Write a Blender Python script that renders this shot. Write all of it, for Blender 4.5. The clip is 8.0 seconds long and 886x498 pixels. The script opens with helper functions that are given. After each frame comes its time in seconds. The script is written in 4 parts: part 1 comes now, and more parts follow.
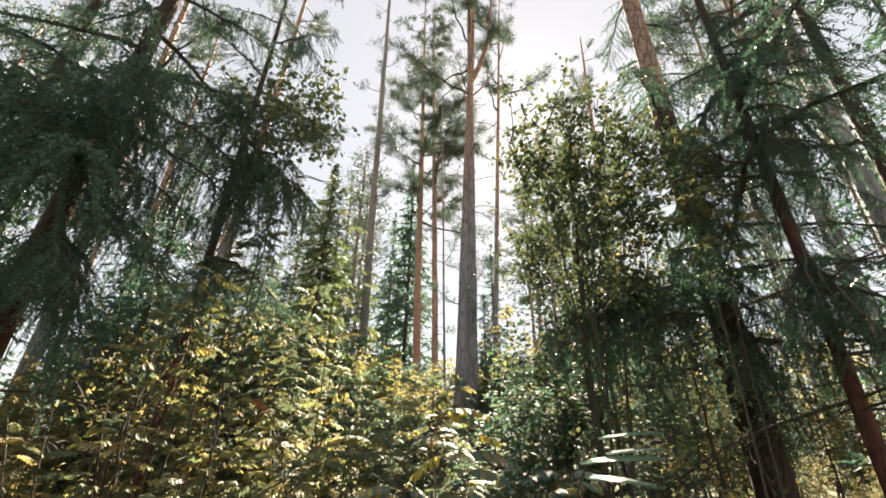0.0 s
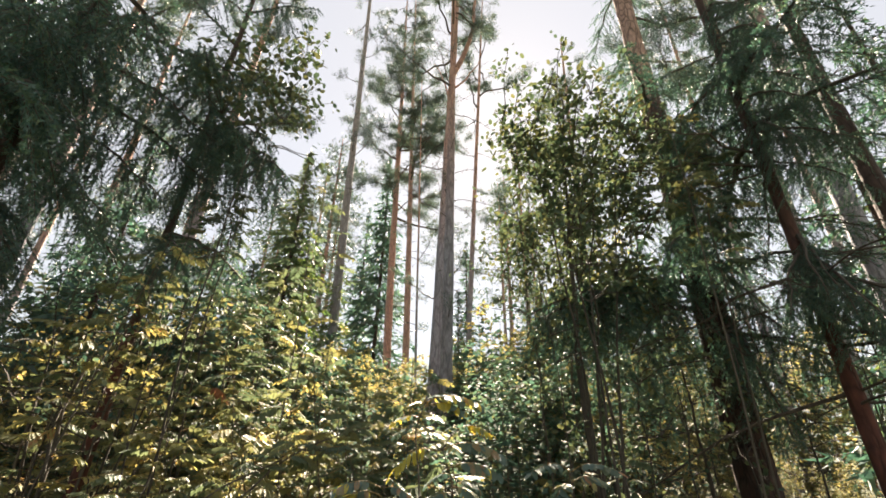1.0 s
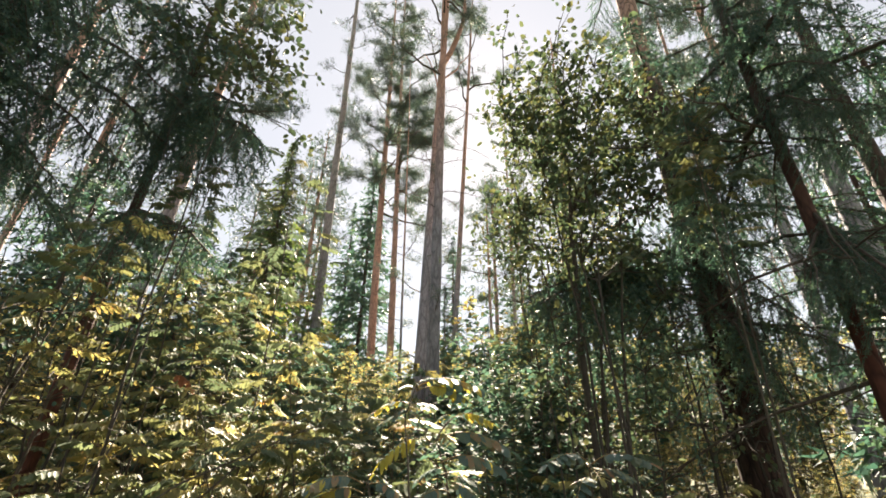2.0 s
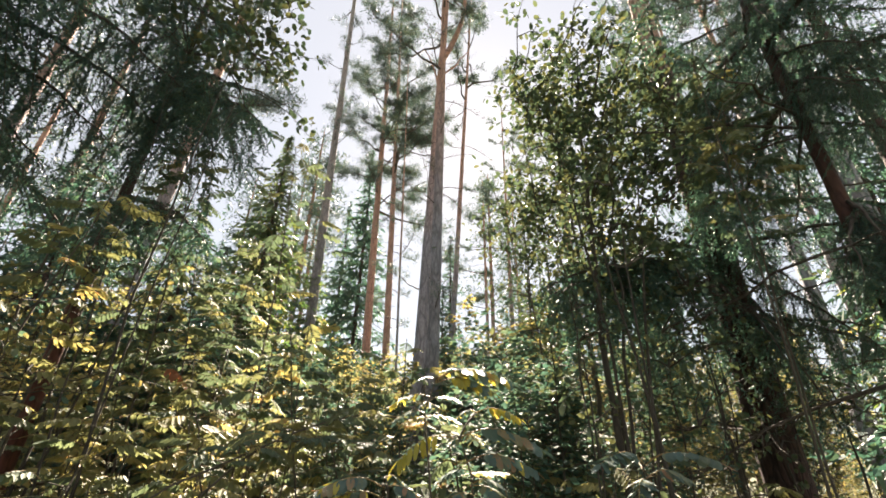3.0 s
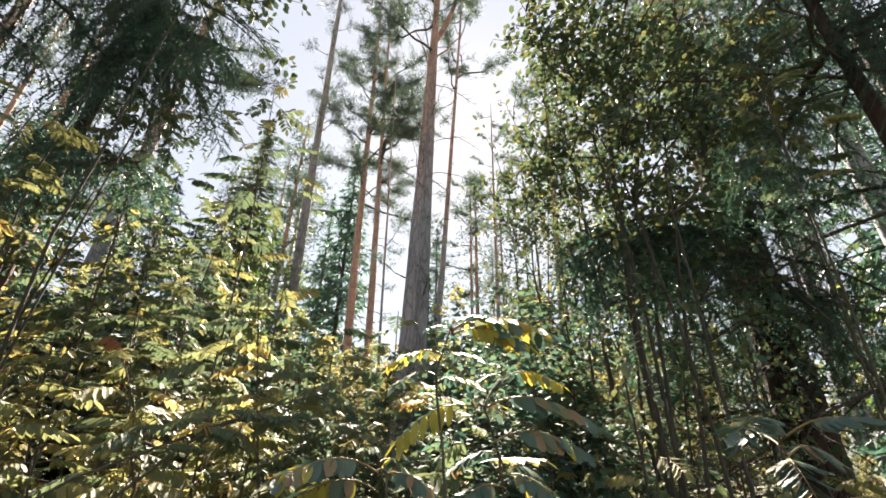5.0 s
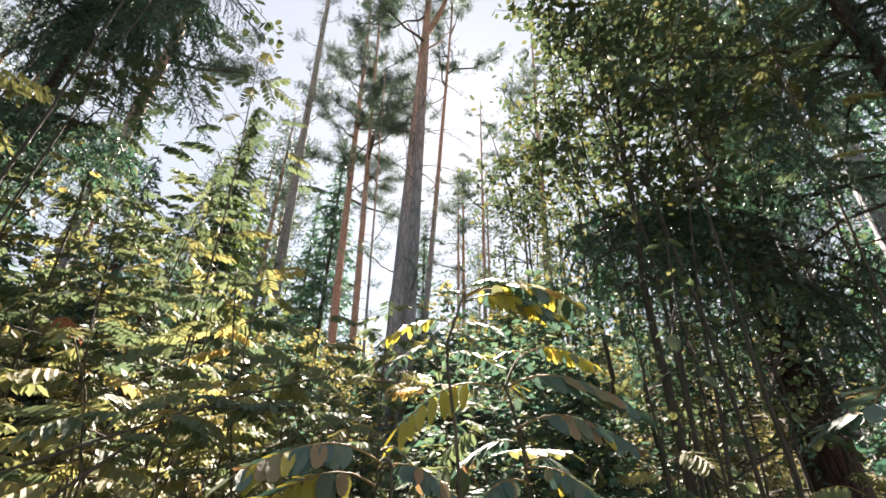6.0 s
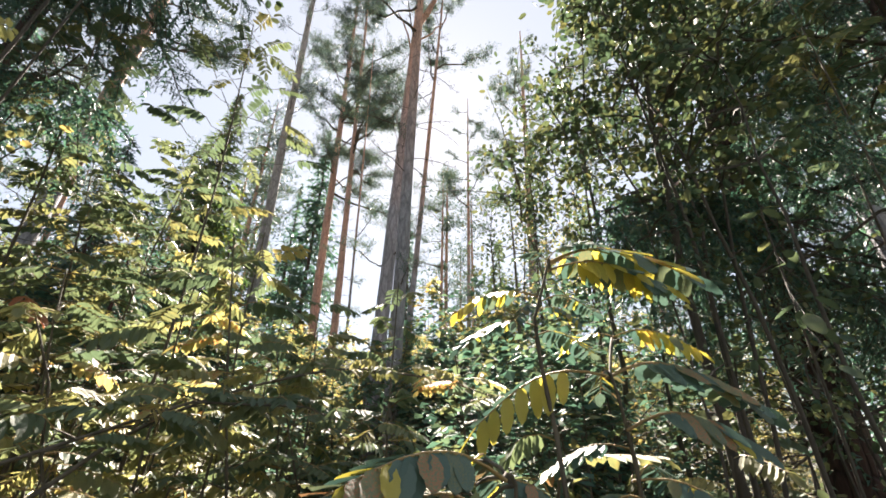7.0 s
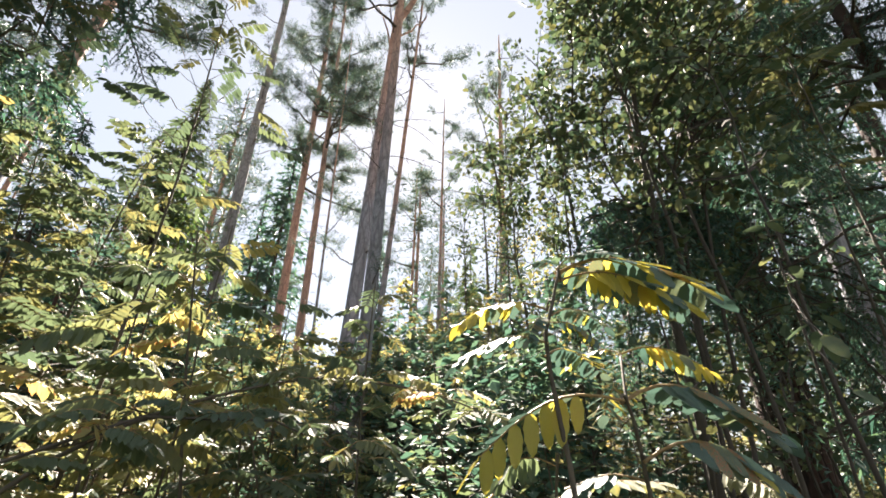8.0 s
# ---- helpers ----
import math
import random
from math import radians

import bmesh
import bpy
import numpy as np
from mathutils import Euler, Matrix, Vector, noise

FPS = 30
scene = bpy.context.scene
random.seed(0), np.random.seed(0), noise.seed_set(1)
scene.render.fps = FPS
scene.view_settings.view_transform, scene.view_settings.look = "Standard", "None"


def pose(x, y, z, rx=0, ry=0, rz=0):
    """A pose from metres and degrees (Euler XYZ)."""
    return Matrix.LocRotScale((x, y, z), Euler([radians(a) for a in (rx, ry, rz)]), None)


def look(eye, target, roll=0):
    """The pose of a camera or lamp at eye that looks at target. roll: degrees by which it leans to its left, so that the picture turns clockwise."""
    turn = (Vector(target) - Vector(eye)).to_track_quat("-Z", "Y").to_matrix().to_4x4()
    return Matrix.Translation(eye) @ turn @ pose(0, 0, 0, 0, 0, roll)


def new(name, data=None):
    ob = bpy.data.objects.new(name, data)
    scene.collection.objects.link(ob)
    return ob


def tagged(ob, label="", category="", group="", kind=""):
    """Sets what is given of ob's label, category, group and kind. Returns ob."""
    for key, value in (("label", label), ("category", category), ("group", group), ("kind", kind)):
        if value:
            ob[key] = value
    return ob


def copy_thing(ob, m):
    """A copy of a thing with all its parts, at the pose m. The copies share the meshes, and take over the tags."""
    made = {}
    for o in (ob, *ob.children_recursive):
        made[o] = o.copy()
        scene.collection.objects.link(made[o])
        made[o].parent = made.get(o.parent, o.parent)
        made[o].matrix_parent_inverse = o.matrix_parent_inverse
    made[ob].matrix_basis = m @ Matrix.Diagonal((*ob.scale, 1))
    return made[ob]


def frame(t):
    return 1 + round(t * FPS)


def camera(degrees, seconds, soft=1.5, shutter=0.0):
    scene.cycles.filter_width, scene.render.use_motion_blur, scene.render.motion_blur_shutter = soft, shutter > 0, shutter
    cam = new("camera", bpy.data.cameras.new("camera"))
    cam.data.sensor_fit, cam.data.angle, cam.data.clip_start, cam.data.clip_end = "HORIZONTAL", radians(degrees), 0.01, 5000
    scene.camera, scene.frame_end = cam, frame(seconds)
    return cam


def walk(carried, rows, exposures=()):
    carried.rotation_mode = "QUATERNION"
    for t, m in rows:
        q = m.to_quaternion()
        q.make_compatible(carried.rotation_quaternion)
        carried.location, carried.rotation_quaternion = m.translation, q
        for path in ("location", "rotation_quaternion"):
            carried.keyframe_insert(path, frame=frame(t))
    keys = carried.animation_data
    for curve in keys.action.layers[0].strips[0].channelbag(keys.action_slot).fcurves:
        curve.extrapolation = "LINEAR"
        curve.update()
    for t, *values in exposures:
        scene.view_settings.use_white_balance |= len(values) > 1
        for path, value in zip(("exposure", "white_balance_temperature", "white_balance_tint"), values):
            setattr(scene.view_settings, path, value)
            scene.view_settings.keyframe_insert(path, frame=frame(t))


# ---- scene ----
cam = camera(92.4, 8.0, soft=1.7)
METRES, EYE, TILT, LEAN, TURN = 2.2, 1.5, 0.0, 0.0, 0.0
ROWS = [
    (0.0, 0.0, 0.0, 0.0, -0.37, 26.1, -0.76),
    (0.5, -0.0202, 0.0763, -0.0139, -2.48, 26.09, -0.81),
    (1.0, -0.0439, 0.1421, -0.0174, -4.58, 26.21, -0.87),
    (1.5, -0.0377, 0.2289, -0.0282, -5.99, 26.17, -0.8),
    (3.0, -0.0966, 0.4022, -0.0354, -7.6, 26.36, -0.79),
    (3.5, -0.0835, 0.4678, -0.0443, -8.34, 26.4, -0.82),
    (4.0, -0.0769, 0.5398, -0.0476, -8.74, 26.32, -0.83),
    (4.5, -0.0976, 0.597, -0.0534, -9.22, 26.41, -0.87),
    (6.0, -0.1207, 0.7688, -0.0705, -12.23, 26.53, -0.84),
    (6.5, -0.1452, 0.8241, -0.0694, -13.16, 26.57, -0.83),
    (7.0, -0.1852, 0.8973, -0.0642, -15.23, 26.54, -0.8),
    (7.5, -0.2051, 0.9332, -0.049, -18.18, 26.66, -0.85),
    (8.0, -0.1985, 0.9401, -0.0426, -19.68, 26.62, -0.84),
]
walk(cam, [(t, pose(0, 0, EYE, TILT, LEAN, TURN) @ pose(METRES * x, METRES * y, METRES * z, 90 + pitch, roll, yaw)) for t, x, y, z, yaw, pitch, roll in ROWS],
     [(0.0, 3.22, 7550, 15), (8.0, 3.27, 6750, 15)])

# ---- world, sun, exposure ----
SUN_AZ, SUN_EL = radians(12.0), radians(41.3)
SUN_DIR = Vector((math.sin(SUN_AZ) * math.cos(SUN_EL), math.cos(SUN_AZ) * math.cos(SUN_EL), math.sin(SUN_EL)))
world = bpy.data.worlds.new("sky")
scene.world = world
world.use_nodes = True
wn = world.node_tree
sky = wn.nodes.new("ShaderNodeTexSky")
sky.sky_type = "NISHITA"
sky.sun_disc = False
sky.sun_elevation, sky.sun_rotation = SUN_EL, SUN_AZ
sky.air_density, sky.dust_density, sky.ozone_density = 1.0, 0.35, 1.0
# thin high haze whitens the blue evenly
haze = wn.nodes.new("ShaderNodeMix")
haze.data_type = "RGBA"
haze.inputs["Factor"].default_value = 0.82
haze.inputs["B"].default_value = (1.95, 2.1, 2.25, 1)
wn.links.new(sky.outputs[0], haze.inputs["A"])
wn.links.new(haze.outputs["Result"], wn.nodes["Background"].inputs[0])
wn.nodes["Background"].inputs[1].default_value = 0.0415
sun = new("sun", bpy.data.lights.new("sun", "SUN"))
sun.data.energy, sun.data.angle, sun.data.color = 4.2, radians(0.53), (1.0, 0.93, 0.82)
sun.matrix_world = look(SUN_DIR * 60, (0, 0, 0))


# ---- materials ----
def material(name):
    m = bpy.data.materials.new(name)
    m.use_nodes = True
    nt = m.node_tree
    nt.nodes.clear()
    out = nt.nodes.new("ShaderNodeOutputMaterial")
    return m, nt, out


def node(nt, kind, **inputs):
    n = nt.nodes.new(kind)
    for key, value in inputs.items():
        n.inputs[key.replace("_", " ")].default_value = value
    return n


def ramp(nt, source, stops):
    r = nt.nodes.new("ShaderNodeValToRGB")
    while len(r.color_ramp.elements) < len(stops):
        r.color_ramp.elements.new(0.5)
    for e, (p, c) in zip(r.color_ramp.elements, stops):
        e.position, e.color = p, (*c, 1)
    nt.links.new(source, r.inputs[0])
    return r.outputs[0]


def leaf_material(name, stops, through_gain, share, gloss=0.5, by_object=False, blotch=9.0, sheen=0.5):
    """Thin leaf: gloss on the surface, coloured light let through."""
    m, nt, out = material(name)
    if by_object:
        rnd = nt.nodes.new("ShaderNodeObjectInfo").outputs["Random"]
    else:
        rnd = nt.nodes.new("ShaderNodeNewGeometry").outputs["Random Per Island"]
    co = nt.nodes.new("ShaderNodeTexCoord").outputs["Object"]
    big = node(nt, "ShaderNodeTexNoise", Scale=blotch, Detail=3.0)
    nt.links.new(co, big.inputs["Vector"])
    add = nt.nodes.new("ShaderNodeMath")
    add.operation = "MULTIPLY_ADD"
    nt.links.new(big.outputs[0], add.inputs[0])
    add.inputs[1].default_value = 0.5
    add.inputs[2].default_value = -0.25
    mix = nt.nodes.new("ShaderNodeMath")
    mix.operation = "ADD"
    mix.use_clamp = True
    nt.links.new(rnd, mix.inputs[0])
    nt.links.new(add.outputs[0], mix.inputs[1])
    col = ramp(nt, mix.outputs[0], stops)
    fine = node(nt, "ShaderNodeTexNoise", Scale=260.0, Detail=2.0)
    nt.links.new(co, fine.inputs["Vector"])
    bump = node(nt, "ShaderNodeBump", Strength=0.25, Distance=0.002)
    nt.links.new(fine.outputs[0], bump.inputs["Height"])
    top = node(nt, "ShaderNodeBsdfPrincipled", Roughness=gloss, Specular_IOR_Level=sheen)
    nt.links.new(col, top.inputs["Base Color"])
    nt.links.new(bump.outputs[0], top.inputs["Normal"])
    gain = nt.nodes.new("ShaderNodeMix")
    gain.data_type, gain.blend_type = "RGBA", "MULTIPLY"
    gain.inputs["Factor"].default_value = 1.0
    nt.links.new(col, gain.inputs["A"])
    gain.inputs["B"].default_value = (*through_gain, 1)
    thin = nt.nodes.new("ShaderNodeBsdfTranslucent")
    nt.links.new(gain.outputs["Result"], thin.inputs["Color"])
    mx = nt.nodes.new("ShaderNodeMixShader")
    mx.inputs[0].default_value = share
    nt.links.new(top.outputs[0], mx.inputs[1])
    nt.links.new(thin.outputs[0], mx.inputs[2])
    nt.links.new(mx.outputs[0], out.inputs[0])
    return m


def bark_material(name, low, high, z0, z1, plates=9.0, crack=0.6, depth=0.02):
    """Bark whose colour goes from low to high between z0 and z1, with long furrows. On pines: old low bark to thin
    upper bark.
    """
    m, nt, out = material(name)
    co = nt.nodes.new("ShaderNodeTexCoord").outputs["Object"]
    mp = nt.nodes.new("ShaderNodeMapping")
    mp.inputs["Scale"].default_value = (1, 1, 0.28)
    nt.links.new(co, mp.inputs[0])
    vor = node(nt, "ShaderNodeTexVoronoi", Scale=plates)
    vor.feature = "DISTANCE_TO_EDGE"
    warp = node(nt, "ShaderNodeTexNoise", Scale=6.0, Detail=4.0)
    nt.links.new(mp.outputs[0], warp.inputs["Vector"])
    wm = nt.nodes.new("ShaderNodeMix")
    wm.data_type = "VECTOR"
    wm.inputs["Factor"].default_value = 0.14
    nt.links.new(mp.outputs[0], wm.inputs["A"])
    nt.links.new(warp.outputs["Color"], wm.inputs["B"])
    nt.links.new(wm.outputs["Result"], vor.inputs["Vector"])
    furrow = ramp(nt, vor.outputs["Distance"], ((0.0, (crack, crack, crack)), (0.16, (1, 1, 1))))
    grain = node(nt, "ShaderNodeTexNoise", Scale=38.0, Detail=5.0)
    nt.links.new(mp.outputs[0], grain.inputs["Vector"])
    sep = nt.nodes.new("ShaderNodeSeparateXYZ")
    nt.links.new(co, sep.inputs[0])
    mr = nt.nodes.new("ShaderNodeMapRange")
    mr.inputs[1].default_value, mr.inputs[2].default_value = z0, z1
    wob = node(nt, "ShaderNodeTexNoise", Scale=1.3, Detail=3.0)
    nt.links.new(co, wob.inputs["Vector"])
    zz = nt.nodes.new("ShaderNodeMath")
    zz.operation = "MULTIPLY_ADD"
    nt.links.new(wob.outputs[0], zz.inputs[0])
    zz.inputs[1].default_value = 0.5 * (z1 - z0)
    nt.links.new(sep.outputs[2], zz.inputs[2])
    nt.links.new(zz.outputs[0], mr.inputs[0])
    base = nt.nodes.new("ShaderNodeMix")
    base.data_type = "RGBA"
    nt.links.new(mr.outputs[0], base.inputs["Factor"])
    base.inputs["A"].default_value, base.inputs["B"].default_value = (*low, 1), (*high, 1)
    g2 = ramp(nt, grain.outputs[0], ((0.25, (0.62, 0.62, 0.62)), (0.75, (1.25, 1.22, 1.18))))
    c1 = nt.nodes.new("ShaderNodeMix")
    c1.data_type, c1.blend_type = "RGBA", "MULTIPLY"
    c1.inputs["Factor"].default_value = 1.0
    nt.links.new(base.outputs["Result"], c1.inputs["A"])
    nt.links.new(g2, c1.inputs["B"])
    c2 = nt.nodes.new("ShaderNodeMix")
    c2.data_type, c2.blend_type = "RGBA", "MULTIPLY"
    c2.inputs["Factor"].default_value = 1.0
    nt.links.new(c1.outputs["Result"], c2.inputs["A"])
    nt.links.new(furrow, c2.inputs["B"])
    hgt = nt.nodes.new("ShaderNodeMath")
    hgt.operation = "MULTIPLY_ADD"
    nt.links.new(grain.outputs[0], hgt.inputs[0])
    hgt.inputs[1].default_value = 0.35
    nt.links.new(furrow, hgt.inputs[2])
    bump = node(nt, "ShaderNodeBump", Strength=0.9, Distance=depth)
    nt.links.new(hgt.outputs[0], bump.inputs["Height"])
    p = node(nt, "ShaderNodeBsdfPrincipled", Roughness=0.88)
    nt.links.new(c2.outputs["Result"], p.inputs["Base Color"])
    nt.links.new(bump.outputs[0], p.inputs["Normal"])
    nt.links.new(p.outputs[0], out.inputs[0])
    return m


PINE_BARK = bark_material("pine_bark", (0.25, 0.248, 0.285), (0.45, 0.265, 0.205), 7.4, 12.5)
RED_PINE_BARK = bark_material("red_pine_bark", (0.245, 0.165, 0.155), (0.41, 0.25, 0.205), 2.0, 6.0)
GREY_BARK = bark_material("grey_pine_bark", (0.21, 0.215, 0.245), (0.31, 0.275, 0.27), 6.0, 18.0)
# red-brown low bark; the darker upper colour holds the shade under the boughs
SPRUCE_BARK = bark_material("spruce_bark", (0.11, 0.038, 0.029), (0.062, 0.038, 0.031), 2.4, 4.6, plates=16.0, depth=0.012)
# low colour near-black with the boughs' shade painted in; pale above about 6 m
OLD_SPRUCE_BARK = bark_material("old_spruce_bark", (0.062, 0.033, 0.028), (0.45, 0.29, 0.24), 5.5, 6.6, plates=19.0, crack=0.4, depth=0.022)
BRANCH_BARK = bark_material("branch_bark", (0.075, 0.058, 0.046), (0.095, 0.072, 0.055), 2.0, 9.0, plates=40.0, depth=0.004)
DARK_STEM_BARK = bark_material("dark_stem_bark", (0.05, 0.042, 0.035), (0.06, 0.05, 0.04), 1.0, 5.0, plates=30.0, crack=0.8, depth=0.003)
STEM_BARK = bark_material("smooth_stem_bark", (0.085, 0.072, 0.058), (0.1, 0.085, 0.065), 1.0, 5.0, plates=30.0, crack=0.8, depth=0.003)
SPRUCE_NEEDLES = leaf_material("spruce_needles", ((0.0, (0.042, 0.094, 0.086)), (0.6, (0.066, 0.126, 0.108)), (1.0, (0.105, 0.145, 0.085))), (1.1, 1.3, 0.95), 0.34, 0.5, blotch=1.5)
FIR_NEEDLES = leaf_material("young_spruce_needles", ((0.0, (0.045, 0.09, 0.055)), (0.7, (0.085, 0.125, 0.055)), (1.0, (0.14, 0.15, 0.055))), (1.6, 1.6, 0.75), 0.42, 0.5, blotch=1.0)
PINE_NEEDLES = leaf_material("pine_needles", ((0.0, (0.036, 0.074, 0.07)), (0.6, (0.055, 0.096, 0.082)), (1.0, (0.11, 0.12, 0.07))), (1.2, 1.2, 0.95), 0.26, 0.5, blotch=0.8)
ROUND_LEAF = leaf_material("broad_leaf_green", ((0.0, (0.054, 0.096, 0.07)), (0.5, (0.082, 0.118, 0.07)), (1.0, (0.13, 0.135, 0.064))), (1.1, 1.05, 0.78), 0.33, gloss=0.56, blotch=1.2, sheen=0.35)
SHRUB_LEAF = leaf_material("shrub_leaf", ((0.0, (0.10, 0.14, 0.085)), (0.35, (0.175, 0.185, 0.09)), (0.7, (0.28, 0.245, 0.115)), (1.0, (0.40, 0.32, 0.14))), (1.14, 1.1, 0.8), 0.46, gloss=0.62, blotch=1.4, sheen=0.35)
DARK_SHRUB_LEAF = leaf_material("dark_shrub_leaf", ((0.0, (0.05, 0.105, 0.09)), (0.55, (0.075, 0.135, 0.105)), (0.9, (0.13, 0.16, 0.09)), (1.0, (0.25, 0.22, 0.10))), (1.15, 1.2, 0.95), 0.38, gloss=0.64, blotch=1.4, sheen=0.3)
ROWAN_LEAF = leaf_material("rowan_leaf", ((0.0, (0.11, 0.15, 0.095)), (0.4, (0.17, 0.187, 0.095)), (0.75, (0.25, 0.24, 0.11)), (0.985, (0.38, 0.33, 0.14)), (1.0, (0.38, 0.2, 0.09))), (1.18, 1.1, 0.82), 0.46, gloss=0.58, by_object=True, sheen=0.42)
YELLOW_LEAF = leaf_material("yellow_rowan_leaflet", ((0.0, (0.36, 0.32, 0.06)), (0.85, (0.48, 0.40, 0.075)), (1.0, (0.45, 0.2, 0.06))), (1.15, 1.12, 0.9), 0.42, gloss=0.36, by_object=True, blotch=30.0)
TEAL_LEAF = leaf_material("green_rowan_leaflet", ((0.0, (0.06, 0.115, 0.098)), (0.7, (0.085, 0.135, 0.108)), (0.92, (0.17, 0.18, 0.09)), (1.0, (0.33, 0.15, 0.08))), (1.05, 1.1, 1.0), 0.27, gloss=0.5, by_object=True, blotch=25.0, sheen=0.55)
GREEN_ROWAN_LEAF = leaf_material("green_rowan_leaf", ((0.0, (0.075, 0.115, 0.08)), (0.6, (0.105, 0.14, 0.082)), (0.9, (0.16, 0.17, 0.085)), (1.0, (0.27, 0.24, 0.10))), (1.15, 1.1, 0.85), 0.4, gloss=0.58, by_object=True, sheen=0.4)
PALE_LEAF = leaf_material("pale_blue_green_leaf", ((0.0, (0.13, 0.22, 0.19)), (1.0, (0.18, 0.26, 0.21))), (1.0, 1.1, 0.95), 0.4, gloss=0.42, by_object=True, blotch=60.0, sheen=0.8)
RUST_LEAF = leaf_material("rust_rowan_leaf", ((0.0, (0.30, 0.12, 0.065)), (1.0, (0.40, 0.19, 0.095))), (1.15, 1.0, 0.8), 0.34, by_object=True)
RACHIS = leaf_material("leaf_stalk", ((0.0, (0.22, 0.14, 0.06)), (1.0, (0.3, 0.2, 0.08))), (1, 1, 1), 0.1, by_object=True)

gm, gnt, gout = material("forest_floor")
gco = gnt.nodes.new("ShaderNodeTexCoord").outputs["Object"]
gn1 = node(gnt, "ShaderNodeTexNoise", Scale=1.1, Detail=6.0)
gn2 = node(gnt, "ShaderNodeTexNoise", Scale=24.0, Detail=6.0)
for g in (gn1, gn2):
    gnt.links.new(gco, g.inputs["Vector"])
ga = ramp(gnt, gn1.outputs[0], ((0.3, (0.05, 0.045, 0.02)), (0.55, (0.06, 0.075, 0.025)), (0.75, (0.12, 0.085, 0.045))))
gb = ramp(gnt, gn2.outputs[0], ((0.3, (0.5, 0.5, 0.5)), (0.7, (1.3, 1.25, 1.2))))
gmix = gnt.nodes.new("ShaderNodeMix")
gmix.data_type, gmix.blend_type = "RGBA", "MULTIPLY"
gmix.inputs["Factor"].default_value = 1.0
gnt.links.new(ga, gmix.inputs["A"])
gnt.links.new(gb, gmix.inputs["B"])
gbump = node(gnt, "ShaderNodeBump", Strength=0.8, Distance=0.04)
gnt.links.new(gn2.outputs[0], gbump.inputs["Height"])
gp = node(gnt, "ShaderNodeBsdfPrincipled", Roughness=0.95)
gnt.links.new(gmix.outputs["Result"], gp.inputs["Base Color"])
gnt.links.new(gbump.outputs[0], gp.inputs["Normal"])
gnt.links.new(gp.outputs[0], gout.inputs[0])
FLOOR = gm


# ---- mesh kit ----
class Soup:
    """Triangles gathered into one mesh, with a material slot for each batch."""

    def __init__(self):
        self.v, self.f, self.m, self.n = [], [], [], 0

    def add(self, v, f, slot=0):
        v, f = np.asarray(v, float).reshape(-1, 3), np.asarray(f, int).reshape(-1, 3)
        self.v.append(v)
        self.f.append(f + self.n)
        self.m.append(np.full(len(f), slot))
        self.n += len(v)

    def mesh(self, name, *mats, smooth=False):
        me = bpy.data.meshes.new(name)
        v, f, m = np.concatenate(self.v), np.concatenate(self.f), np.concatenate(self.m)
        me.vertices.add(len(v))
        me.vertices.foreach_set("co", v.astype(np.float32).ravel())
        me.loops.add(f.size)
        me.loops.foreach_set("vertex_index", f.astype(np.int32).ravel())
        me.polygons.add(len(f))
        me.polygons.foreach_set("loop_start", np.arange(0, f.size, 3, dtype=np.int32))
        me.polygons.foreach_set("material_index", m.astype(np.int32))
        me.polygons.foreach_set("use_smooth", np.full(len(f), smooth))
        for x in mats:
            me.materials.append(x)
        me.update(calc_edges=True)
        return me


def unit(a):
    a = np.asarray(a, float)
    return a / np.maximum(np.linalg.norm(a, axis=-1, keepdims=True), 1e-9)


def tube(path, radii, sides=6):
    """A round, tapering limb along a path."""
    p = np.asarray(path, float)
    n = len(p)
    r = np.interp(np.linspace(0, 1, n), np.linspace(0, 1, len(np.atleast_1d(radii))), np.atleast_1d(radii))
    tan = unit(np.gradient(p, axis=0))
    ref = np.array((0.31, 0.95, 0.05)) if abs(tan[:, 2]).mean() > 0.6 else np.array((0.05, 0.1, 0.99))
    a = unit(np.cross(tan, ref))
    b = np.cross(tan, a)
    ang = np.linspace(0, 2 * np.pi, sides, endpoint=False)
    v = p[:, None] + r[:, None, None] * (np.cos(ang)[None, :, None] * a[:, None] + np.sin(ang)[None, :, None] * b[:, None])
    i = np.arange((n - 1) * sides)
    j = i // sides * sides + (i + 1) % sides
    f = np.concatenate((np.stack((i, j, i + sides), 1), np.stack((j, j + sides, i + sides), 1)))
    return v.reshape(-1, 3), f


def frames(y, z):
    """Turns whose second axis is y and whose third leans towards z: arrays (n, 3, 3), axes as columns."""
    y = unit(y)
    z = np.broadcast_to(np.asarray(z, float), y.shape)
    x = unit(np.cross(y, z))
    return np.stack((x, y, np.cross(x, y)), axis=2)


def strew(v, f, turns, places, sizes):
    """Many copies of a small template, as one batch."""
    n, k = len(places), len(v)
    sizes = np.asarray(sizes, float).reshape(n, -1)
    out = np.einsum("nij,nkj->nki", turns, v[None] * sizes[:, None, :]) + places[:, None]
    return out.reshape(-1, 3), (f[None] + (np.arange(n) * k)[:, None, None]).reshape(-1, 3)


def blade(w, fold=0.25, droop=0.12, wide=0.42):
    """A folded leaf blade of length 1 along y: six triangles."""
    v = np.array(((0, 0, 0), (0, 0.5, -fold * w), (0, 1, -droop), (-w * 0.8, wide - 0.2, 0.02), (-w * 0.9, wide + 0.25, -droop * 0.3),
                  (w * 0.8, wide - 0.2, 0.02), (w * 0.9, wide + 0.25, -droop * 0.3)))
    f = np.array(((0, 1, 3), (3, 1, 4), (4, 1, 2), (0, 5, 1), (5, 6, 1), (6, 2, 1)))
    return v, f


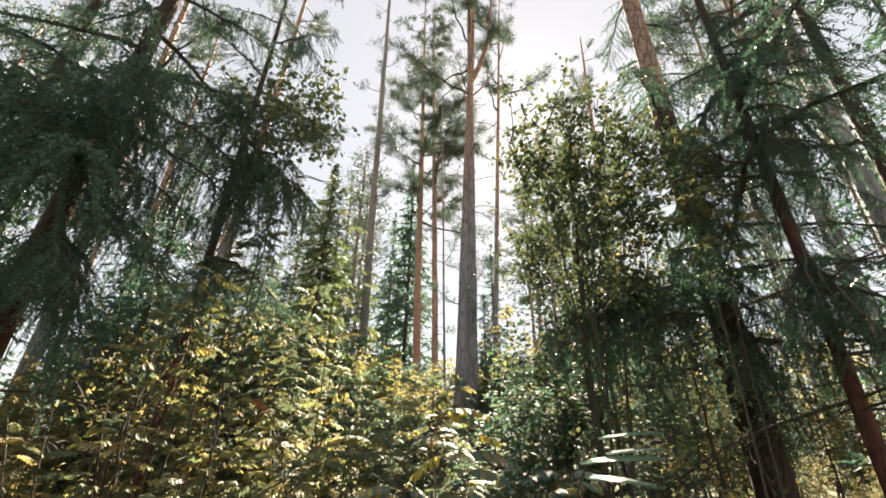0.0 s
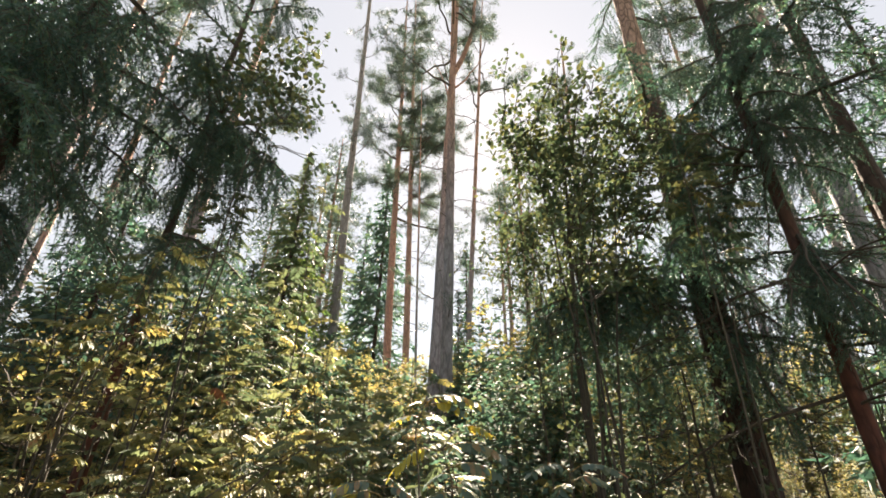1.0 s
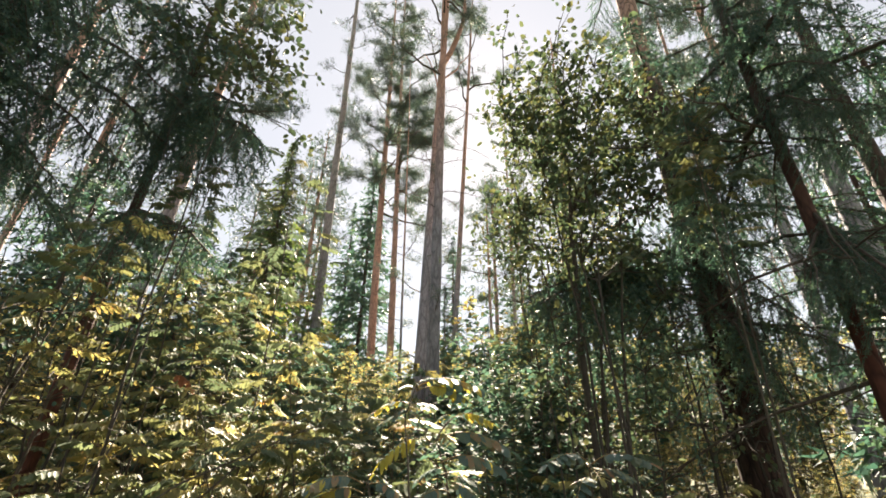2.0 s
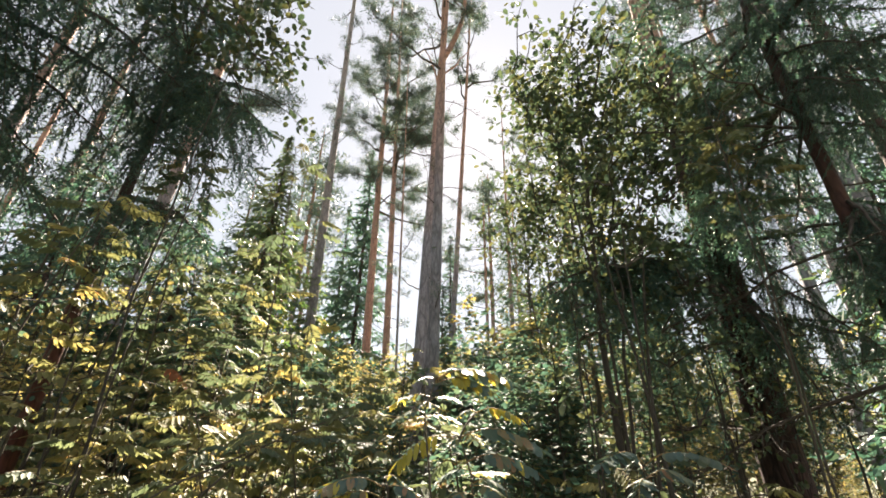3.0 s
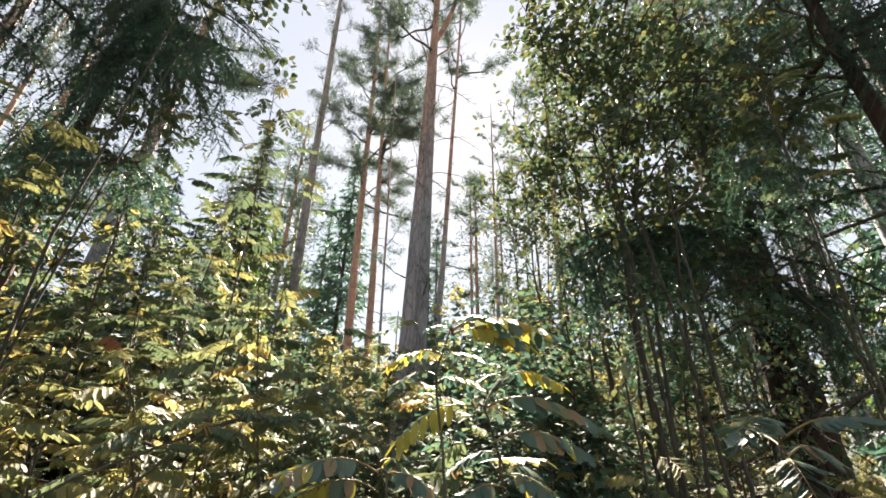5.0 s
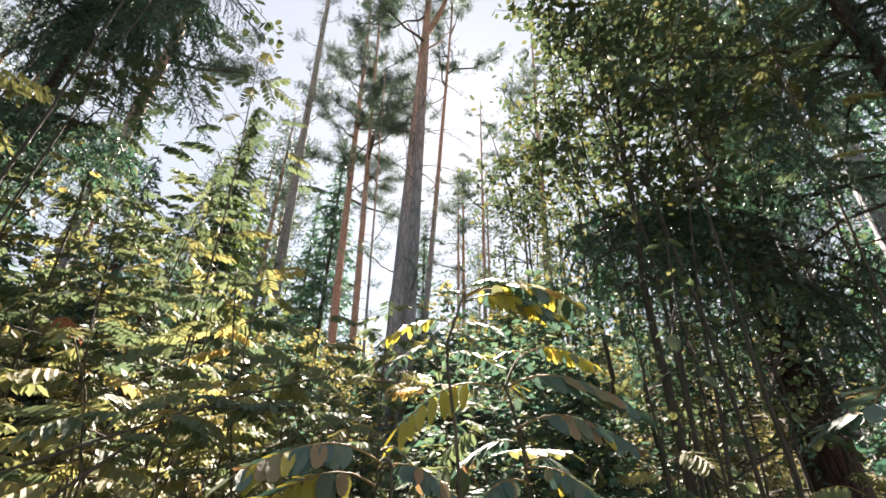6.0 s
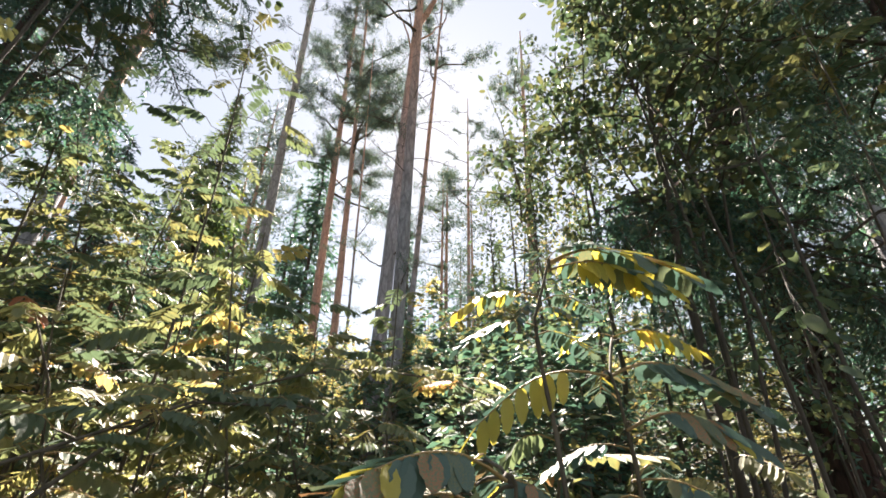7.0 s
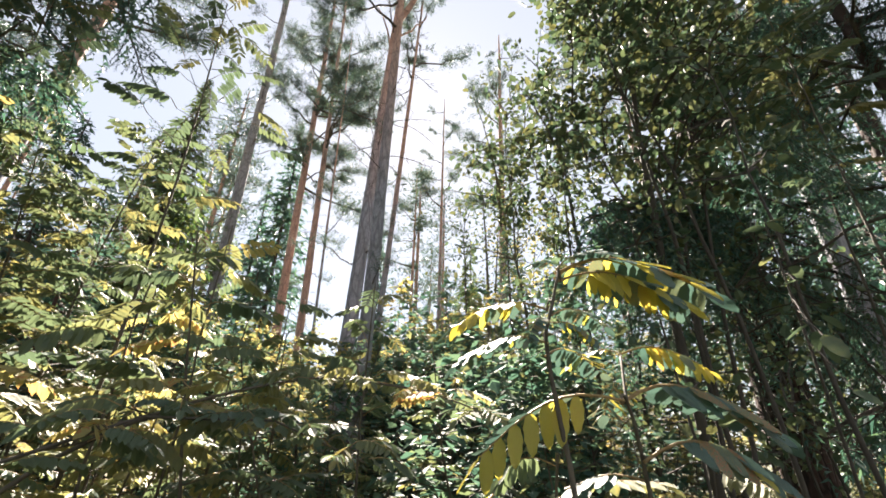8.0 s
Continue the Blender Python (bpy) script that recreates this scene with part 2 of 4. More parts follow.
def small_blade(w):
    """A folded leaf of two triangles."""
    return np.array(((0, 0, 0), (-w, 0.45, 0.05), (w, 0.45, 0.05), (0, 1, -0.1))), np.array(((0, 3, 1), (0, 2, 3)))


NEEDLE = (np.array(((-0.5, 0, 0), (0.5, 0, 0), (0, 1, 0.0))), np.array(((0, 1, 2),)))


def bend(start, end, sag, n=7, rng=None, wobble=0.0):
    """A path from start to end that bows by sag at its middle."""
    s = np.linspace(0, 1, n)[:, None]
    p = np.asarray(start, float) * (1 - s) + np.asarray(end, float) * s + np.asarray(sag, float) * (4 * s * (1 - s))
    if rng is not None and wobble:
        p[1:-1] += rng.normal(0, wobble, (n - 2, 3))
    return p


def along(path, s):
    p = np.asarray(path)
    x = np.linspace(0, 1, len(p))
    return np.stack([np.interp(s, x, p[:, k]) for k in range(3)], axis=-1)


def part(name, mesh, parent, label="", local=None):
    ob = new(name, mesh)
    ob.parent = parent
    if local is not None:
        ob.matrix_basis = local
    if label:
        ob["label"] = label
    return ob


def thing(name, place, label, category, group="", turn=0.0, size=1.0):
    ob = new(name)
    ob.empty_display_size = 0.2
    ob.matrix_basis = pose(*place, 0, 0, turn) @ Matrix.Diagonal((size, size, size, 1))
    return tagged(ob, label, category, group)


def ground_z(x, y):
    return 0.10 * np.sin(0.5 * x + 0.4) * np.cos(0.37 * y) + 0.05 * np.sin(1.7 * x - 0.9 * y)


# ---- ground ----
def ground():
    ring = np.concatenate((np.linspace(0, 14, 57)[1:], 14 * 1.16 ** np.arange(1, 38)))
    sect = 96
    ang = np.linspace(0, 2 * np.pi, sect, endpoint=False)
    v = [(0.0, 2.0, float(ground_z(0, 2)))]
    for r in ring:
        for a in ang:
            x, y = r * math.cos(a), 2 + r * math.sin(a)
            v.append((x, y, float(ground_z(x, y)) * min(1, 60 / max(r, 1))))
    f = [(0, 1 + i, 1 + (i + 1) % sect) for i in range(sect)]
    for k in range(len(ring) - 1):
        a, b = 1 + k * sect, 1 + (k + 1) * sect
        for i in range(sect):
            j = (i + 1) % sect
            f += [(a + i, b + i, b + j), (a + i, b + j, a + j)]
    s = Soup()
    s.add(v, f)
    tagged(new("ground", s.mesh("ground", FLOOR, smooth=True)), "brown-green forest floor of moss, needles and litter", "ground", kind="structure")


ground()


# ---- trees: pieces ----
def spruce_bough(seed, length=1.5, hang=0.5, step=0.026, needle=0.030, needle_w=0.0095, gap=0.016, reach=0.44):
    """A drooping bough along +y: wood, and hanging twigs set with needles."""
    rng = np.random.default_rng(seed)
    s = Soup()
    p = bend((0, 0, 0), (rng.normal(0, 0.08), length, -0.12 * length), (0, 0, 0.06 * length), 9, rng, 0.01)
    s.add(*tube(p, (0.016 * length, 0.003), 5), 0)
    at, dirs = [], []
    for k, t in enumerate(np.arange(0.12, 1.0, step / length)):
        side = 1 if k % 2 else -1
        b = along(p, t)
        ln = reach * length / 1.5 * (0.35 + 0.65 * math.sin(math.pi * min(1, 0.25 + 0.75 * t))) * rng.uniform(0.55, 1.15)
        fwd = 0.55 + 0.5 * t
        e = b + ln * np.array((side * rng.uniform(0.35, 0.9), fwd * 0.6, -hang * rng.uniform(0.3, 1.7)))
        tw = bend(b, e, (0, 0, 0.09 * ln), 5, rng, 0.006)
        s.add(*tube(tw[::2], (0.0028, 0.0014), 3), 0)
        for _ in range(2):
            if rng.random() < 0.6:
                t2 = rng.uniform(0.25, 0.7)
                b2 = along(tw, t2)
                e2 = b2 + 0.5 * ln * np.array((side * rng.uniform(-0.3, 0.8), rng.uniform(0, 0.7), -hang * rng.uniform(0.4, 2.0)))
                q = bend(b2, e2, (0, 0, 0.03), 4)
                u = np.arange(0, 1, gap / max(0.02, np.linalg.norm(e2 - b2)))
                at.append(along(q, u))
                dirs.append(np.broadcast_to(unit(e2 - b2), (len(u), 3)))
        u = np.arange(0, 1, gap / max(0.02, np.linalg.norm(e - b)))
        at.append(along(tw, u))
        dirs.append(np.broadcast_to(unit(e - b), (len(u), 3)))
    at, dirs = np.concatenate(at), np.concatenate(dirs)
    n = len(at)
    for _ in range(2):
        y = unit(dirs * 0.75 + unit(rng.normal(0, 1, (n, 3))) * 0.9)
        s.add(*strew(*NEEDLE, frames(y, rng.normal(0, 1, (n, 3))), at, np.stack((np.full(n, needle_w), needle * rng.uniform(0.7, 1.2, n), np.ones(n)), 1)), 1)
    return s.mesh("bough", BRANCH_BARK, SPRUCE_NEEDLES)


def dead_branch(seed, length=1.2):
    """A bare, forking twig along +y."""
    rng = np.random.default_rng(seed)
    s = Soup()
    p = bend((0, 0, 0), (rng.normal(0, 0.1), length, rng.normal(-0.1, 0.15) * length), (rng.normal(0, 0.05), 0, 0.05), 7, rng, 0.015)
    s.add(*tube(p, (0.011, 0.0025), 5))
    for t in np.arange(0.2, 0.98, 0.055):
        b = along(p, t)
        ln = rng.uniform(0.1, 0.42) * (1.2 - t)
        e = b + ln * np.array((rng.choice((-1, 1)) * rng.uniform(0.4, 1), rng.uniform(0.3, 1), rng.uniform(-0.7, 0.4)))
        q = bend(b, e, rng.normal(0, 0.03, 3), 4)
        s.add(*tube(q, (0.004, 0.0012), 3))
        for t2 in (0.4, 0.7):
            b2 = along(q, t2)
            s.add(*tube(bend(b2, b2 + 0.45 * ln * unit(rng.normal(0, 1, 3)), (0, 0, 0), 3), (0.002, 0.0009), 3))
    return s.mesh("dead_branch", BRANCH_BARK)


def pine_limb(seed, length=2.2, tufts=26, needle=0.12, needle_w=0.02, per=22):
    """A crooked pine limb along +y with tufts of needles towards its end."""
    rng = np.random.default_rng(seed)
    s = Soup()
    p = bend((0, 0, 0), (rng.normal(0, 0.2), length, rng.uniform(0.0, 0.45) * length), (rng.normal(0, 0.1), 0, -0.12), 8, rng, 0.04)
    s.add(*tube(p, (0.018 * length, 0.006), 5), 0)
    tips = []
    for k in range(tufts):
        t = rng.uniform(0.35, 1.0) ** 0.8
        b = along(p, t)
        e = b + rng.uniform(0.12, 0.5) * np.array((rng.normal(0, 0.8), rng.uniform(0.0, 0.9), rng.uniform(-0.15, 0.8)))
        s.add(*tube(np.array((b, e)), (0.007, 0.003), 3), 0)
        tips.append(e)
        tips.append(b + (e - b) * 0.65)
    tips = np.array(tips)
    n = len(tips)
    at = np.repeat(tips, per, axis=0) + rng.normal(0, 0.085, (n * per, 3))
    y = unit(rng.normal(0, 1, (n * per, 3)) + np.array((0, 0.25, 0.45)))
    s.add(*strew(*NEEDLE, frames(y, rng.normal(0, 1, (n * per, 3))), at, np.stack((np.full(n * per, needle_w), needle * rng.uniform(0.7, 1.4, n * per), np.ones(n * per)), 1)), 1)
    return s.mesh("limb", BRANCH_BARK, PINE_NEEDLES)


BOUGHS = [spruce_bough(11 + k, hang=h) for k, h in enumerate((0.5, 0.75, 1.05, 1.35))]
HIGH_BOUGHS = [spruce_bough(21 + k, hang=0.8, step=0.05, needle=0.05, needle_w=0.02, gap=0.034) for k in range(2)]
DEAD = [dead_branch(31 + k) for k in range(4)]
LIMB_SET = [pine_limb(51 + k, tufts=t) for k, t in enumerate((26, 32, 38, 24))]
TWIG_SET = [pine_limb(71 + k, length=1.5, tufts=t) for k, t in enumerate((8, 10, 6))]


def limb_pose(x, y, z, az, tilt, size, roll=0.0):
    """A piece built along +y, set at a place, pointing to the compass angle az (0 is +y, clockwise) and tilted up."""
    return pose(x, y, z, tilt, roll, -az) @ Matrix.Diagonal((size, size, size, 1))


def trunk_mesh(seed, height, dia, lean=(0.0, 0.0), sides=14, wave=0.02, flare=1.35, tip=0.12):
    rng = np.random.default_rng(seed)
    n = 26
    z = np.concatenate(((-0.02, 0.0, 0.012, 0.03), np.linspace(0.06, 1, n - 4)))
    p = np.stack((lean[0] * z * height, lean[1] * z * height, z * height), 1)
    p[4:, :2] += np.cumsum(rng.normal(0, wave * height / 100, (n - 4, 2)), axis=0)
    r = 0.5 * dia * ((1 - z) ** 0.75 * (1 - tip) + tip) * np.where(z < 0.02, flare, 1)
    tan = unit(np.gradient(p, axis=0))
    ang = np.linspace(0, 2 * np.pi, sides, endpoint=False)
    lump = 1 + rng.normal(0, 0.035, (n, sides))
    v = p[:, None] + r[:, None, None] * lump[..., None] * np.stack((np.cos(ang), np.sin(ang), 0 * ang), 1)[None]
    i = np.arange((n - 1) * sides)
    j = i // sides * sides + (i + 1) % sides
    f = np.concatenate((np.stack((i, j, i + sides), 1), np.stack((j, j + sides, i + sides), 1)))
    s = Soup()
    s.add(v, f)
    return s, p, r


def pine(x, y, height, dia, lean, crown, limbs, seed, label, bark, sparse=0, stubs=6, size=1.0, name="pine_tree", forks=()):
    rng = np.random.default_rng(seed)
    z = float(ground_z(x, y)) - 0.05
    # x and y are the trunk's place at eye height
    t = thing(name, (x - lean[0] * 1.5, y - lean[1] * 1.5, z), label, "tree", "pines of the wood")
    s, p, r = trunk_mesh(seed, height, dia, lean)
    part("trunk", s.mesh("trunk", bark, smooth=True), t)
    zz = p[:, 2]

    def spot(h):
        return [float(np.interp(h, zz, p[:, k])) for k in range(2)]
    for k in range(limbs):
        h = height * (crown + (0.97 - crown) * ((k + rng.random()) / limbs))
        u = (h / height - crown) / (1 - crown)
        sz = size * (1.15 - 0.75 * u) * rng.uniform(0.6, 1.15)
        part("limb", LIMB_SET[rng.integers(4)], t, local=limb_pose(*spot(h), h, rng.uniform(0, 360), rng.uniform(-12, 30), sz))
    for h, end, girth in forks:
        q = np.array((*spot(h), h))
        f = Soup()
        f.add(*tube(bend(q, q + np.array(end), (0.06 * end[2], 0, 0), 8, rng, 0.02), (girth, girth * 0.4), 8))
        part("fork", f.mesh("fork", bark, smooth=True), t)
    for k in range(sparse):
        h = height * rng.uniform(crown * 0.35, 0.95)
        part("limb", TWIG_SET[rng.integers(3)], t, local=limb_pose(*spot(h), h, rng.uniform(0, 360), rng.uniform(-25, 30), rng.uniform(0.4, 0.9)))
    for k in range(stubs):
        h = height * rng.uniform(crown * 0.4, crown + 0.15)
        part("dead_branch", DEAD[rng.integers(4)], t, local=limb_pose(*spot(h), h, rng.uniform(0, 360), rng.uniform(-15, 25), rng.uniform(0.4, 1.3)))
    return t


def far_pine(x, y, height, seed, label):
    """A pine for the distance: bare trunk and an open crown of tufted limbs."""
    rng = np.random.default_rng(seed)
    t = thing("pine_tree", (x, y, float(ground_z(x, y)) - 0.05), label, "tree", "pines of the wood")
    s, p, r = trunk_mesh(seed, height, 0.36, sides=8)
    part("trunk", s.mesh("trunk", PINE_BARK, smooth=True), t)
    c = Soup()
    at = []
    for k in range(34):
        h = height * (0.45 + 0.53 * rng.random())
        a = rng.uniform(0, 2 * math.pi)
        ln = rng.uniform(0.7, 2.6) * (1.25 - h / height)
        e = np.array((p[-1][0] + math.cos(a) * ln, p[-1][1] + math.sin(a) * ln, h + rng.uniform(-0.2, 0.7)))
        c.add(*tube(np.array(((np.interp(h, p[:, 2], p[:, 0]), np.interp(h, p[:, 2], p[:, 1]), h), e)), (0.035, 0.012), 3), 0)
        at.append(e + rng.normal(0, 0.33, (60, 3)) * (1, 1, 0.55))
    at = np.concatenate(at)
    n = len(at)
    y = unit(rng.normal(0, 1, (n, 3)) + np.array((0, 0, 0.4)))
    c.add(*strew(*NEEDLE, frames(y, rng.normal(0, 1, (n, 3))), at, np.stack((rng.uniform(0.05, 0.09, n), rng.uniform(0.16, 0.3, n), np.ones(n)), 1)), 1)
    part("crown", c.mesh("crown", BRANCH_BARK, PINE_NEEDLES), t)
    return t


def spruce(x, y, height, dia, lean, first, boughs, reach, seed, label, bare=0, bare_to=0.5, name="spruce_tree", tilt=-12, skip=None, bark=None):
    """A near spruce: trunk, whorled boughs and bare lower branches."""
    rng = np.random.default_rng(seed)
    z = float(ground_z(x, y)) - 0.05
    t = thing(name, (x - lean[0] * 1.5, y - lean[1] * 1.5, z), label, "tree", "spruces of the wood")
    s, p, r = trunk_mesh(seed, height, dia, lean)
    part("trunk", s.mesh("trunk", bark or SPRUCE_BARK, smooth=True), t)

    def spot(h):
        return [float(np.interp(h, p[:, 2], p[:, k])) for k in range(2)]
    for k in range(boughs):
        h = first + (height * 0.98 - first) * ((k + rng.random() * 0.8) / boughs) ** 1.15
        az = k * 137.5 + rng.uniform(-25, 25)
        if skip and skip(h, az % 360):
            continue
        sz = reach / 1.5 * (1 - 0.8 * (h - first) / (height - first)) * rng.uniform(0.75, 1.15)
        mesh = HIGH_BOUGHS[k % 2] if h > 8.5 else BOUGHS[rng.integers(4)]
        part("bough", mesh, t, local=limb_pose(*spot(h), h, az, tilt + rng.uniform(-10, 10), sz))
    for k in range(bare):
        h = rng.uniform(0.5, bare_to)
        part("dead_branch", DEAD[rng.integers(4)], t, local=limb_pose(*spot(h), h, rng.uniform(0, 360), rng.uniform(-22, 15), rng.uniform(0.6, 1.4)))
    return t


def far_spruce_crown(seed, height, reach, mat, per=34, fill=15, wide=1.0):
    """A spruce crown for the distance: whorls of sprays that thin out to the tip."""
    rng = np.random.default_rng(seed)
    s = Soup()
    at, y, size = [], [], []
    for k in range(int(height * fill)):
        h = height * (0.08 + 0.92 * rng.random() ** 0.85)
        ln = reach * (1 - h / height) * rng.uniform(0.5, 1.15) + 0.07
        a = rng.uniform(0, 2 * math.pi)
        d = np.array((math.cos(a), math.sin(a), -0.28))
        s.add(*tube(bend((0, 0, h), np.array((0, 0, h)) + d * ln, (0, 0, 0.06), 2), (0.012, 0.004), 3), 0)
        n = max(6, int(per * ln / reach))
        u = rng.uniform(0.1, 1, n)
        at.append(np.array((0, 0, h)) + d * ln * u[:, None] + rng.normal(0, 0.02, (n, 3)))
        y.append(unit(d * 0.8 + rng.normal(0, 0.55, (n, 3)) + np.array((0, 0, -0.35))))
        few = wide * min(1.0, 0.35 + 0.7 * ln)
        size.append(np.stack((rng.uniform(0.05, 0.10, n) * few, rng.uniform(0.14, 0.36, n) * few, np.ones(n)), 1))
    at, y, size = np.concatenate(at), np.concatenate(y), np.concatenate(size)
    s.add(*strew(*NEEDLE, frames(y, rng.normal(0, 1, y.shape)), at, size), 1)
    return s.mesh("crown", BRANCH_BARK, mat)


def far_spruce(x, y, height, reach, seed, label, mat, fill=15, wide=1.0, per=34):
    t = thing("spruce_tree", (x, y, float(ground_z(x, y)) - 0.05), label, "tree", "spruces of the wood", turn=seed * 77 % 360)
    s, _, _ = trunk_mesh(seed, height, 0.016 * height, sides=8)
    part("trunk", s.mesh("trunk", SPRUCE_BARK, smooth=True), t)
    part("crown", far_spruce_crown(seed, height, reach, mat, per, fill, wide), t)
    return t


def broadleaf(x, y, stems, blobs, n_clusters, leaf_len, leaf_w, seed, label, mat, name="broadleaf_tree", per=13, spread=0.10, droop=0.5, bark=None, group="broadleaf trees of the wood"):
    """Several thin stems and clusters of leaves on twigs. stems: (end point, base radius) from the base; blobs: (centre, radii)."""
    rng = np.random.default_rng(seed)
    t = thing(name, (x, y, float(ground_z(x, y)) - 0.03), label, "tree", group)
    bark = bark or STEM_BARK
    lines = []
    for k, (end, r) in enumerate(stems):
        b = np.array((rng.normal(0, 0.06), rng.normal(0, 0.06), 0)) if k else np.zeros(3)
        p = bend(b, end, rng.normal(0, 0.05, 3) * np.linalg.norm(end) * 0.4, 12, rng, 0.012)
        s = Soup()
        s.add(*tube(p, (r, r * 0.75, r * 0.25), 8))
        part("trunk" if k == 0 else "stem", s.mesh("stem", bark, smooth=True), t)
        lines.append(p)
    pts = np.concatenate(lines)
    s = Soup()
    vol = np.array([np.prod(b[1]) for b in blobs])
    at, y, up = [], [], []
    for k in range(n_clusters):
        c, rad = blobs[rng.choice(len(blobs), p=vol / vol.sum())]
        d = rng.normal(0, 0.55, 3)
        e = np.array(c) + d * np.array(rad)
        lower = pts[pts[:, 2] < e[2] + 0.05]
        near = lower[np.argmin(np.linalg.norm((lower - e) * (1, 1, 0.6), axis=1) + rng.uniform(0, 0.25))] if len(lower) else pts[0]
        q = bend(near, e, (0, 0, 0.08 * np.linalg.norm(e - near)), 6, rng, 0.01)
        s.add(*tube(q, (0.005 + 0.003 * np.linalg.norm(e - near), 0.0015), 3), 1)
        if k % 3 == 0:
            pts = np.concatenate((pts, q[2:4]))
        u = rng.uniform(0.45, 1.08, per)
        at.append(along(q, u) + rng.normal(0, spread * 0.5, (per, 3)))
        y.append(unit(unit(e - near) * 0.5 + rng.normal(0, 0.65, (per, 3)) + np.array((0, 0, -droop))))
        up.append(rng.normal(0, 0.55, (per, 3)) + np.array((0, 0, 1.0)))
    at, y, up = np.concatenate(at), np.concatenate(y), np.concatenate(up)
    sz = leaf_len * rng.uniform(0.6, 1.2, len(at))
    s.add(*strew(*blade(leaf_w), frames(y, up), at, np.stack((sz, sz, sz), 1)))
    part("crown", s.mesh("crown", mat, bark), t)
    return t


# ---- rowan: leaves of many leaflets ----
def rachis_point(s, arch):
    return np.stack((0 * s, s, arch * np.sin(np.pi * np.clip(s, 0, 1) ** 0.8) - 0.02 * s), -1)


def leaflet_slots(rng, pairs=6, arch=0.16, hang=(20, 60), length=0.27):
    """Place, direction, upper side and length of each leaflet on a leaf of length 1 along +y."""
    rows = []
    for k in range(pairs):
        s = 0.26 + 0.68 * k / (pairs - 1)
        ln = length * (0.78 + 0.35 * math.sin(math.pi * (0.2 + 0.65 * k / (pairs - 1)))) * rng.uniform(0.88, 1.1)
        for side in (-1, 1):
            h = radians(rng.uniform(*(hang[:2] if side < 0 else hang[-2:])))
            out = np.array((side * math.cos(h), 0.38 + rng.normal(0, 0.08), -math.sin(h)))
            rows.append((rachis_point(np.array(s + rng.normal(0, 0.006)), arch), unit(out), unit(np.array((side * math.sin(h), 0.0, math.cos(h)))), ln))
    rows.append((rachis_point(np.array(1.0), arch), unit(np.array((rng.normal(0, 0.15), 1, -0.6))), np.array((0, 0.4, 1.0)), length))
    return rows


def rowan_leaf_mesh(seed, mat, hang=(15, 60), arch=0.16):
    rng = np.random.default_rng(seed)
    s = Soup()
    u = np.linspace(0, 1, 6)
    s.add(*tube(rachis_point(u, arch), (0.011, 0.005), 3), 1)
    rows = leaflet_slots(rng, pairs=7, arch=arch, hang=hang)
    at, y, up, ln = (np.array([r[k] for r in rows]) for k in range(4))
    s.add(*strew(*blade(0.235, droop=0.1), frames(y, up), at, np.stack((ln, ln, ln), 1)), 0)
    return s.mesh("leaf", mat, RACHIS)


def toothed_leaflet(seed, mat, n=9, w=0.178):
    """One leaflet of length 1 with a toothed edge, a sunk midrib and a curled blade."""
    rng = np.random.default_rng(seed)
    yy = np.linspace(0, 1, n)
    half = w * np.sin(np.pi * np.clip(yy, 0.02, 0.98) ** 0.8) ** 0.6
    half[0] = 0.01
    half[-1] = 0.0
    tooth = np.where(np.arange(n) % 2, 1.07, 0.95)
    curl = rng.uniform(0.05, 0.16)
    v = []
    for k in range(n):
        zc = -curl * yy[k] ** 2
        v += [(-half[k] * tooth[k], yy[k] + 0.015 * (k % 2), zc + 0.03), (0, yy[k], zc - 0.012), (half[k] * tooth[k], yy[k] + 0.015 * (k % 2), zc + rng.uniform(0.0, 0.04))]
    f = []
    for k in range(n - 1):
        a, b = 3 * k, 3 * k + 3
        f += [(a, a + 1, b), (a + 1, b + 1, b), (a + 1, a + 2, b + 1), (a + 2, b + 2, b + 1)]
    s = Soup()
    s.add(v, f)
    return s.mesh("leaflet", mat, smooth=True)


ROWAN_LEAVES = [rowan_leaf_mesh(91 + k, ROWAN_LEAF, h, a) for k, (h, a) in enumerate((((5, 35), 0.10), ((15, 50), 0.16), ((30, 70), 0.2), ((0, 30), 0.05), ((20, 60), 0.14)))]
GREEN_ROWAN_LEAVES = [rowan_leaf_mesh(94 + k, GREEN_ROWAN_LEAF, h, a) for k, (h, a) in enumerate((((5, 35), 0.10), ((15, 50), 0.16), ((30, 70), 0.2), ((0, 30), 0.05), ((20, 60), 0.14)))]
RUSTY_LEAF = rowan_leaf_mesh(99, RUST_LEAF, (35, 75), 0.2)
YELLOW_LEAFLETS = [toothed_leaflet(101 + k, YELLOW_LEAF) for k in range(3)]
GREEN_LEAFLETS = [toothed_leaflet(111 + k, TEAL_LEAF, w=0.26) for k in range(3)]
BROAD_LEAVES = [toothed_leaflet(121 + k, GREEN_ROWAN_LEAF, w=0.21) for k in range(3)]
PALE_LEAVES = [toothed_leaflet(131 + k, PALE_LEAF, w=0.19) for k in range(3)]
stalk = Soup()
stalk.add(*tube(rachis_point(np.linspace(-0.03, 1, 9), 0.16), (0.012, 0.005), 5))
STALK = stalk.mesh("leaf_stalk", RACHIS, smooth=True)


def leaf_pose(root, tip, roll=0.0):
    """A leaf of length 1 laid from root to tip, its upper side up."""
    root, tip = Vector(root), Vector(tip)
    y = (tip - root).normalized()
    x = y.cross(Vector((0, 0, 1))).normalized()
    z = x.cross(y)
    m = Matrix((x, y, z)).transposed().to_4x4()
    ln = (tip - root).length
    return Matrix.Translation(root) @ m @ pose(0, 0, 0, 0, roll, 0) @ Matrix.Diagonal((ln, ln, ln, 1))


